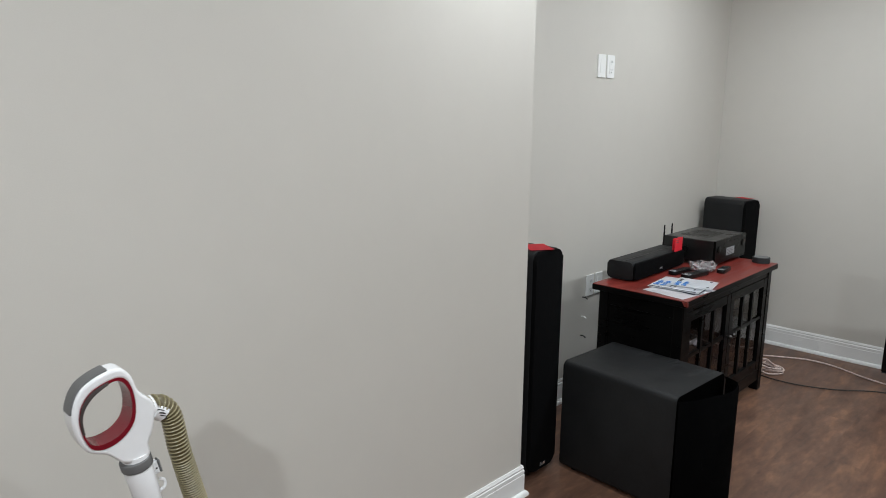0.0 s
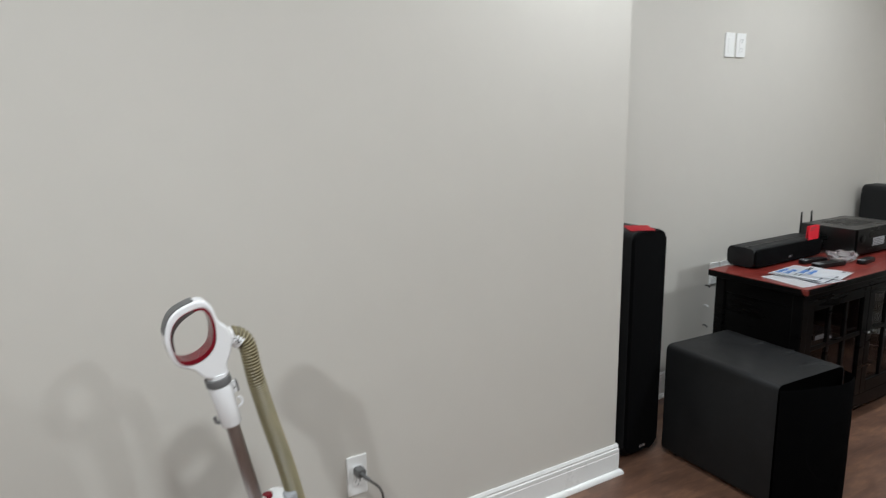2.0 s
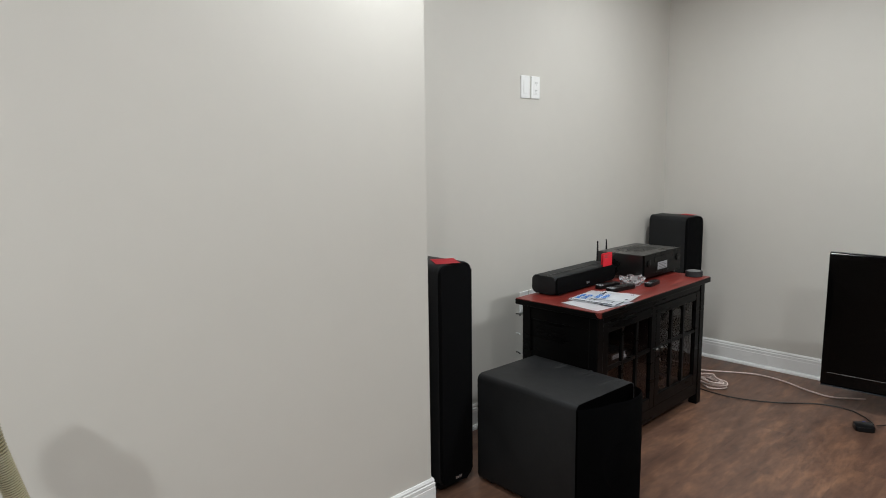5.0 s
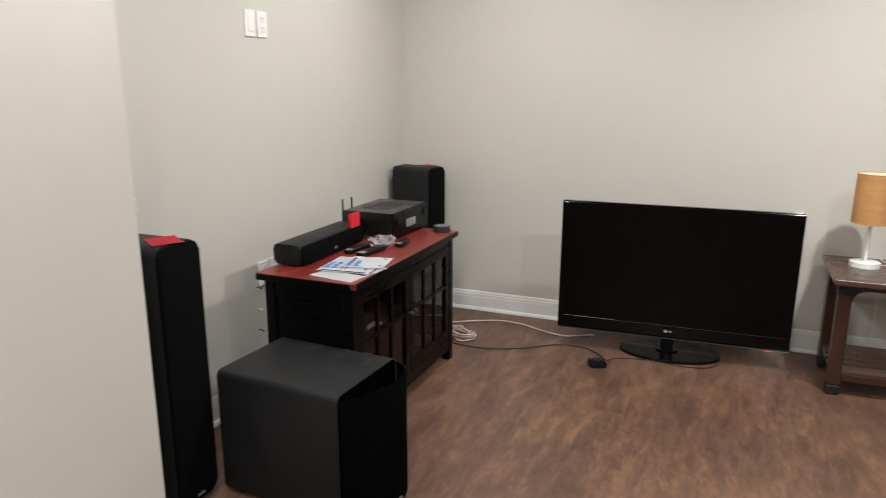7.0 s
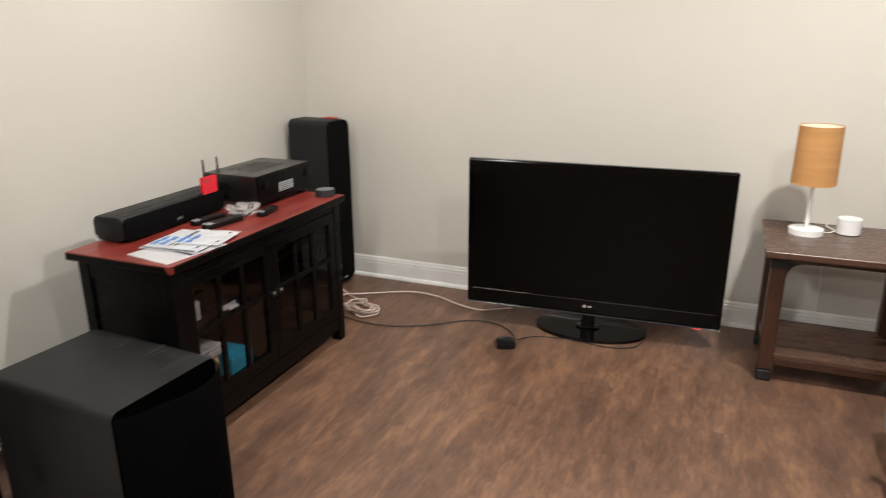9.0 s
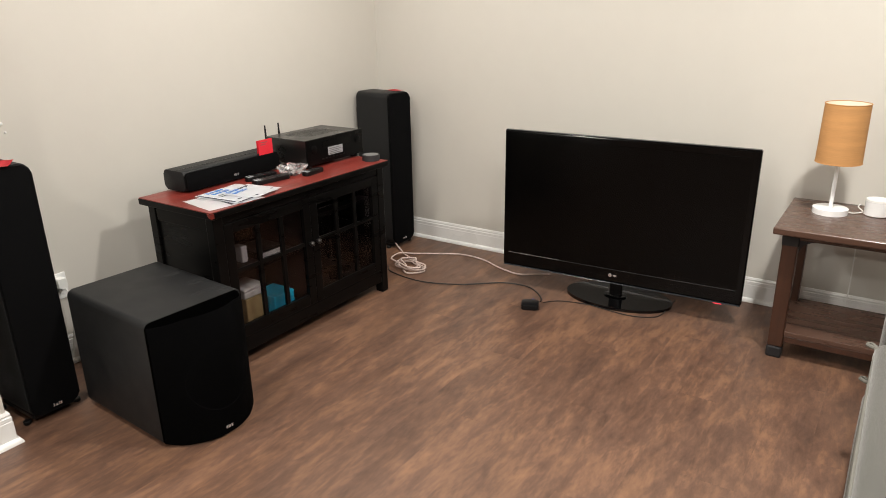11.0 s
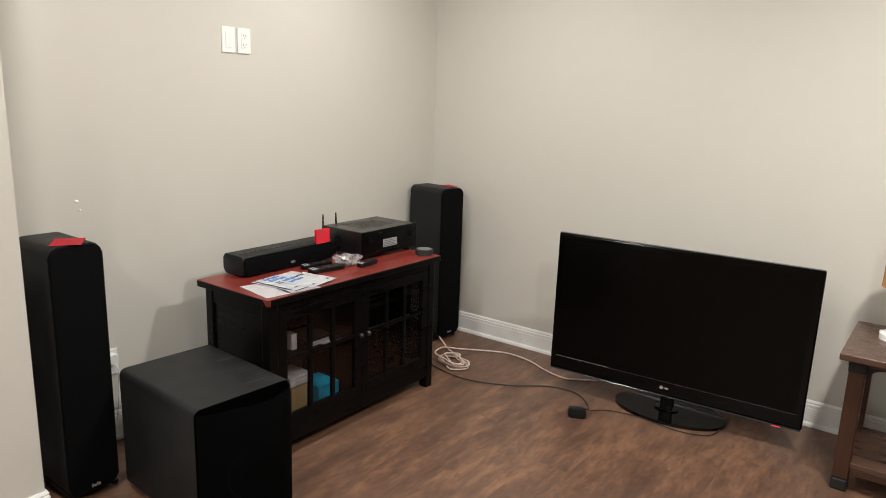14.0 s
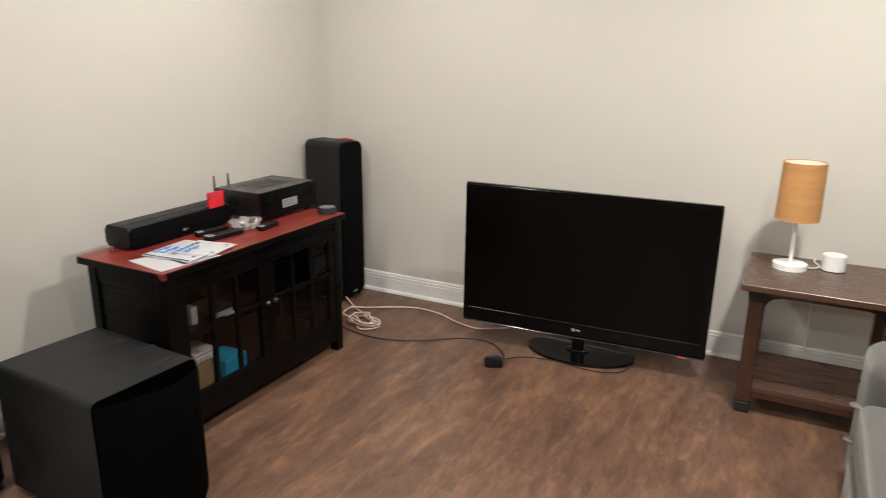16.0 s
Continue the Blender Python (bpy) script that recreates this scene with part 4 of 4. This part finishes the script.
def star(control, n=64):
    """A smooth closed outline through control points, at even angles round the loop's middle."""
    k = len(control)
    fine = []
    for i in range(k):
        a, b, c, d = (Vector(control[(i + o) % k]) for o in (-1, 0, 1, 2))
        for step in range(12):
            u = step / 12
            fine.append(0.5 * (2 * b + (c - a) * u + (2 * a - 5 * b + 4 * c - d) * u * u + (3 * b - a - 3 * c + d) * u ** 3))
    polar = sorted((math.atan2(p.y - LOOP_Z, p.x - LOOP_Y), (p - Vector((LOOP_Y, LOOP_Z))).length) for p in fine)
    ang, rad = [q[0] for q in polar], [q[1] for q in polar]
    ang, rad = [ang[-1] - 2 * math.pi] + ang + [ang[0] + 2 * math.pi], [rad[-1]] + rad + [rad[0]]
    turn = np.linspace(-math.pi, math.pi, n, endpoint=False)
    return [(LOOP_Y + r * math.cos(t), LOOP_Z + r * math.sin(t)) for t, r in zip(turn, np.interp(turn, ang, rad))]


def grown(outline, by):
    return [(y + by * math.cos(t), z + by * math.sin(t)) for (y, z), t in ((q, math.atan2(q[1] - LOOP_Z, q[0] - LOOP_Y)) for q in outline)]


shell_line = star([(-0.158, 1.0), (-0.134, 0.985), (-0.121, 0.951), (-0.098, 0.924), (-0.1, 0.885), (-0.112, 0.853), (-0.107, 0.834), (-0.149, 0.831), (-0.176, 0.856), (-0.21, 0.876), (-0.226, 0.93), (-0.209, 0.979)])
liner_line = star([(-0.152, 0.981), (-0.135, 0.955), (-0.136, 0.906), (-0.165, 0.878), (-0.2, 0.881), (-0.213, 0.93), (-0.196, 0.967)])
hole_line = star([(-0.159, 0.974), (-0.143, 0.953), (-0.145, 0.911), (-0.168, 0.89), (-0.198, 0.891), (-0.206, 0.93), (-0.192, 0.957)])
liner_line, hole_line = grown(liner_line, 0.0015), grown(hole_line, 0.0045)
h = part("handle", loop_band(shell_line, -0.019, 0.019, grown(liner_line, -0.001)), WHITE, vc, "white plastic loop handle", smooth=True)
bev = h.modifiers.new("bevel", "BEVEL")
bev.width, bev.segments, bev.angle_limit = 0.006, 3, radians(40)
part("red_liner", loop_band(grown(liner_line, 0.002), -0.0205, 0.0205, grown(hole_line, 0.0022)), REDPL, h, "deep red liner in the loop", smooth=True)


def arc_pad(outer, inner, lo, hi, half):
    """A strip of the loop between two angles."""
    bm = bmesh.new()
    swing = lambda i: (2 * math.pi * i / len(outer) - math.pi - lo) % (2 * math.pi)
    keep = sorted((i for i in range(len(outer)) if swing(i) <= hi - lo), key=swing)
    ringv = [[bm.verts.new((sx, *q[i])) for sx, q in ((-half, inner), (-half + 0.002, outer), (half - 0.002, outer), (half, inner))] for i in keep]
    for a, b in zip(ringv, ringv[1:]):
        for k in range(4):
            bm.faces.new((a[k], a[(k + 1) % 4], b[(k + 1) % 4], b[k]))
    bm.faces.new(ringv[0]), bm.faces.new(ringv[-1])
    return bm


part("grip_pad", arc_pad(grown(shell_line, 0.0025), grown(shell_line, -0.006), 1.45, 2.95, 0.016), GREYPL, h, "grey rubber grip pad", smooth=True)
part("trigger_pad", arc_pad(grown(liner_line, 0.0012), grown(hole_line, 0.0012), 1.45, 3.75, 0.0225), DARKGRIP, h, "dark grey inner grip", smooth=True)
part("neck_ring", tube([(0, -0.1285, 0.837), (0, -0.1275, 0.828)], lambda t: 0.0225, 24, 3), WHITE, h, smooth=True)
part("hose_spout", tube([(0, -0.116, 0.906), (0, -0.105, 0.910), (0, -0.092, 0.913)], lambda t: 0.0175 + 0.001 * t, 18, 5), WHITE, h, smooth=True)
collar = part("hose_collar", tube([(0.002, -0.094, 0.907), (0.002, -0.086, 0.903), (0.002, -0.078, 0.896)], 0.0175, 24, 4), WHITE, h, "white slotted hose collar", smooth=True)
for k in range(11):
    t = radians(-100 + 20 * k)
    u = Vector((math.cos(t), 0.3 * math.sin(t), -0.95 * math.sin(t)))
    c = Vector((0.002, -0.086, 0.9025)) + u * 0.0172
    part("slot", tube([c + Vector((0, -0.0055, 0.002)), c + Vector((0, 0, 0)), c + Vector((0, 0.005, -0.003))], 0.0014, 6, 3), CORD, collar)
hose_way = [(0.0, -0.102, 0.912), (0, -0.084, 0.911), (0, -0.064, 0.886), (0, -0.052, 0.815), (0, -0.028, 0.71), (0, 0.006, 0.575), (0, 0.034, 0.43), (0.0, 0.054, 0.28), (-0.01, 0.06, 0.14)]
hose = part("hose", tube(hose_way, lambda t: 0.0162 + 0.0034 * t, 20, 10), HOSE, vc, "olive ribbed hose", smooth=True)
line = smooth_line(hose_way, 60)
coil, turned = [], 0.0
for i, (a, b) in enumerate(zip(line, line[1:])):
    ahead, along = (b - a).normalized(), i / len(line)
    turned += (b - a).length / (0.007 if along < 0.4 else 0.0048) * 2 * math.pi
    side = (Vector((1, 0, 0)) - ahead * ahead.x).normalized()
    coil.append((a, turned, side, ahead.cross(side), 0.0166 + 0.0034 * along))
wound = []
for (a, t0, s0, o0, r0), (b, t1, s1, o1, r1) in zip(coil, coil[1:]):
    n = max(1, math.ceil((t1 - t0) / 0.5))
    for k in range(n):
        u = k / n
        t = t0 + (t1 - t0) * u
        wound.append(a.lerp(b, u) + r0 * (math.cos(t) * s0 + math.sin(t) * o0))
part("rib_coil", tube([], 0.0016, 5, closed_line=wound), HOSERIB, hose, "pale olive spiral rib", smooth=True)
# motor unit and dust bin
bin_ = lambda z0, z1, r0, r1: lean(disc(0, -0.085, z0, z1, r0, 36, 0.0, r1))
part("dust_bin", bin_(0.20, 0.4702, 0.068, 0.079), SMOKE, vc, "dusty smoked plastic bin with painted vertical sheen streaks", smooth=True)
half = [(0.058, 0.072), (0.062, 0.066), (0.062, 0.0), (0.06, -0.03), (0.066, -0.052)] + [(0.084 * math.cos(radians(a)), -0.088 + 0.086 * math.sin(radians(a))) for a in range(15, -86, -10)]
cover = half + [(-x, y) for x, y in reversed(half)]
part("top_cover", lean(prism(cover, "z", 0.4845, 0.5, 0.004, 3), 0.014), WHITE, vc, "white one-piece bin lid and deck", smooth=True)
part("deck_block", lean(prism(rrect(-0.06, 0.06, 0.012, 0.07, 0.018), "z", 0.4995, 0.512, 0.005, 3), 0.014), WHITE, vc, smooth=True)
part("shell", lean(prism(rrect(-0.055, 0.055, -0.03, 0.058, 0.02), "z", 0.10, 0.4702, 0.004)), WHITE, vc, smooth=True)
# flat grey outline on the shell, coloured as the shadow inside a slot
part("recess_shade", lean(prism([(0.0, 0.462), (0.034, 0.462), (0.03, 0.452), (0.024, 0.45), (0.022, 0.43), (0.017, 0.428), (0.014, 0.45), (0.0, 0.455)], "x", 0.0545, 0.0553)), GREYBOX, vc, "flat grey shape painted as the shade in a finger recess")
hd = part("carry_handle", lean(tube([(0, -0.166, 0.485), (0, -0.168, 0.508), (0, -0.142, 0.528), (0, -0.1, 0.537), (0, -0.062, 0.531), (0, -0.044, 0.505)], 0.0135, 14, 6), 0.014), WHITE, vc, smooth=True)
part("handle_grip", lean(tube([(0, -0.156, 0.5225), (0, -0.136, 0.5345), (0, -0.1, 0.543), (0, -0.078, 0.5405)], 0.0115, 12, 6), 0.014), GREYPL, hd, "grey grip insert", smooth=True)
bm = bmesh.new()
bmesh.ops.create_uvsphere(bm, u_segments=28, v_segments=16, radius=1, matrix=Matrix.Translation((0, -0.132, 0.5)) @ Matrix.Diagonal((0.036, 0.04, 0.024, 1)))
part("red_latch", lean(bm, 0.014), REDPL, vc, "deep red release latch", smooth=True)
for x, y, r, z in ((0.036, -0.012, 0.0135, 0.4995), (-0.036, -0.03, 0.0145, 0.4995), (0.042, 0.042, 0.0155, 0.5115), (-0.035, 0.03, 0.0135, 0.5115)):
    part("red_button", lean(disc(x, y, z, z + 0.010, r, 20, 0.003, r * 0.85), 0.014), REDPL, vc, "deep red button", smooth=True)
part("handle_liner", lean(tube([(0, -0.164, 0.497), (0, -0.14, 0.515), (0, -0.1, 0.524), (0, -0.062, 0.518)], 0.0115, 12, 6), 0.014), REDPL, hd, "red underside of the grip", smooth=True)
part("bin_label", lean(box(0.0715, -0.115, 0.365, 0.0755, -0.085, 0.377, 0.001)), REDPL, vc, "small dark red label")
part("tube_socket", lean(disc(0, 0.0, 0.506, 0.535, 0.021, 24, 0.003), 0.014), WHITE, vc, smooth=True)
part("clear_clip", lean(box(0.0, 0.056, 0.5125, 0.03, 0.082, 0.53, 0.004), 0.014), GREYBOX, vc, "pale translucent clip")
part("side_clip", lean(box(-0.012, -0.178, 0.43, 0.012, -0.166, 0.485, 0.003), 0.014), REDPL, vc)
part("floor_head", box(-0.14, -0.04, 0.012, 0.14, 0.16, 0.075, 0.02, 3), WHITE, vc, smooth=True)
part("motor_base", prism(rrect(-0.075, 0.075, -0.075, 0.10, 0.04), "z", 0.06, 0.24, 0.01), GREYPL, vc, smooth=True)
for sx in (-0.12, 0.12):
    bmw = disc(0, 0, -0.015, 0.015, 0.035, 24, 0.004)
    bmesh.ops.transform(bmw, matrix=pose(sx, -0.02, 0.035, 0, 90, 0), verts=bmw.verts)
    part("wheel", bmw, GREYPL, vc, smooth=True)

# ---------------------------------------------------------------- floor planks
PW, PL = 0.152, 1.22
cuts = {}
y_of = lambda i: YS - 0.12 - (i * 0.47) % PL


def plank_mesh(w, l):
    key = (round(w, 3), round(l, 3))
    if key not in cuts:
        g = 0.0
        bm = bmesh.new()
        b = 0.00005
        low = [bm.verts.new((x, y, -0.008)) for x, y in ((g, g), (w - g, g), (w - g, l - g), (g, l - g))]
        edge = [bm.verts.new((x, y, -b)) for x, y in ((g, g), (w - g, g), (w - g, l - g), (g, l - g))]
        top = [bm.verts.new((x, y, 0)) for x, y in ((g + b, g + b), (w - g - b, g + b), (w - g - b, l - g - b), (g + b, l - g - b))]
        bm.faces.new(top)
        for i in range(4):
            j = (i + 1) % 4
            bm.faces.new((low[i], low[j], edge[j], edge[i]))
            bm.faces.new((edge[i], edge[j], top[j], top[i]))
        me = bpy.data.meshes.new("plank")
        bm.to_mesh(me)
        bm.free()
        me.materials.append(PLANK)
        cuts[key] = me
    return cuts[key]


x, i = XL - 0.1, 0
while x < XE + 0.1:
    y = y_of(i)
    while y < YF + 0.1:
        y0, y1 = max(y, YS - 0.1), min(y + PL, YF + 0.1)
        if y1 - y0 > 0.02:
            p = new("plank", plank_mesh(PW, y1 - y0))
            p.location = (x, y0, 0)
            p.parent = floor
        y += PL
    x += PW
    i += 1
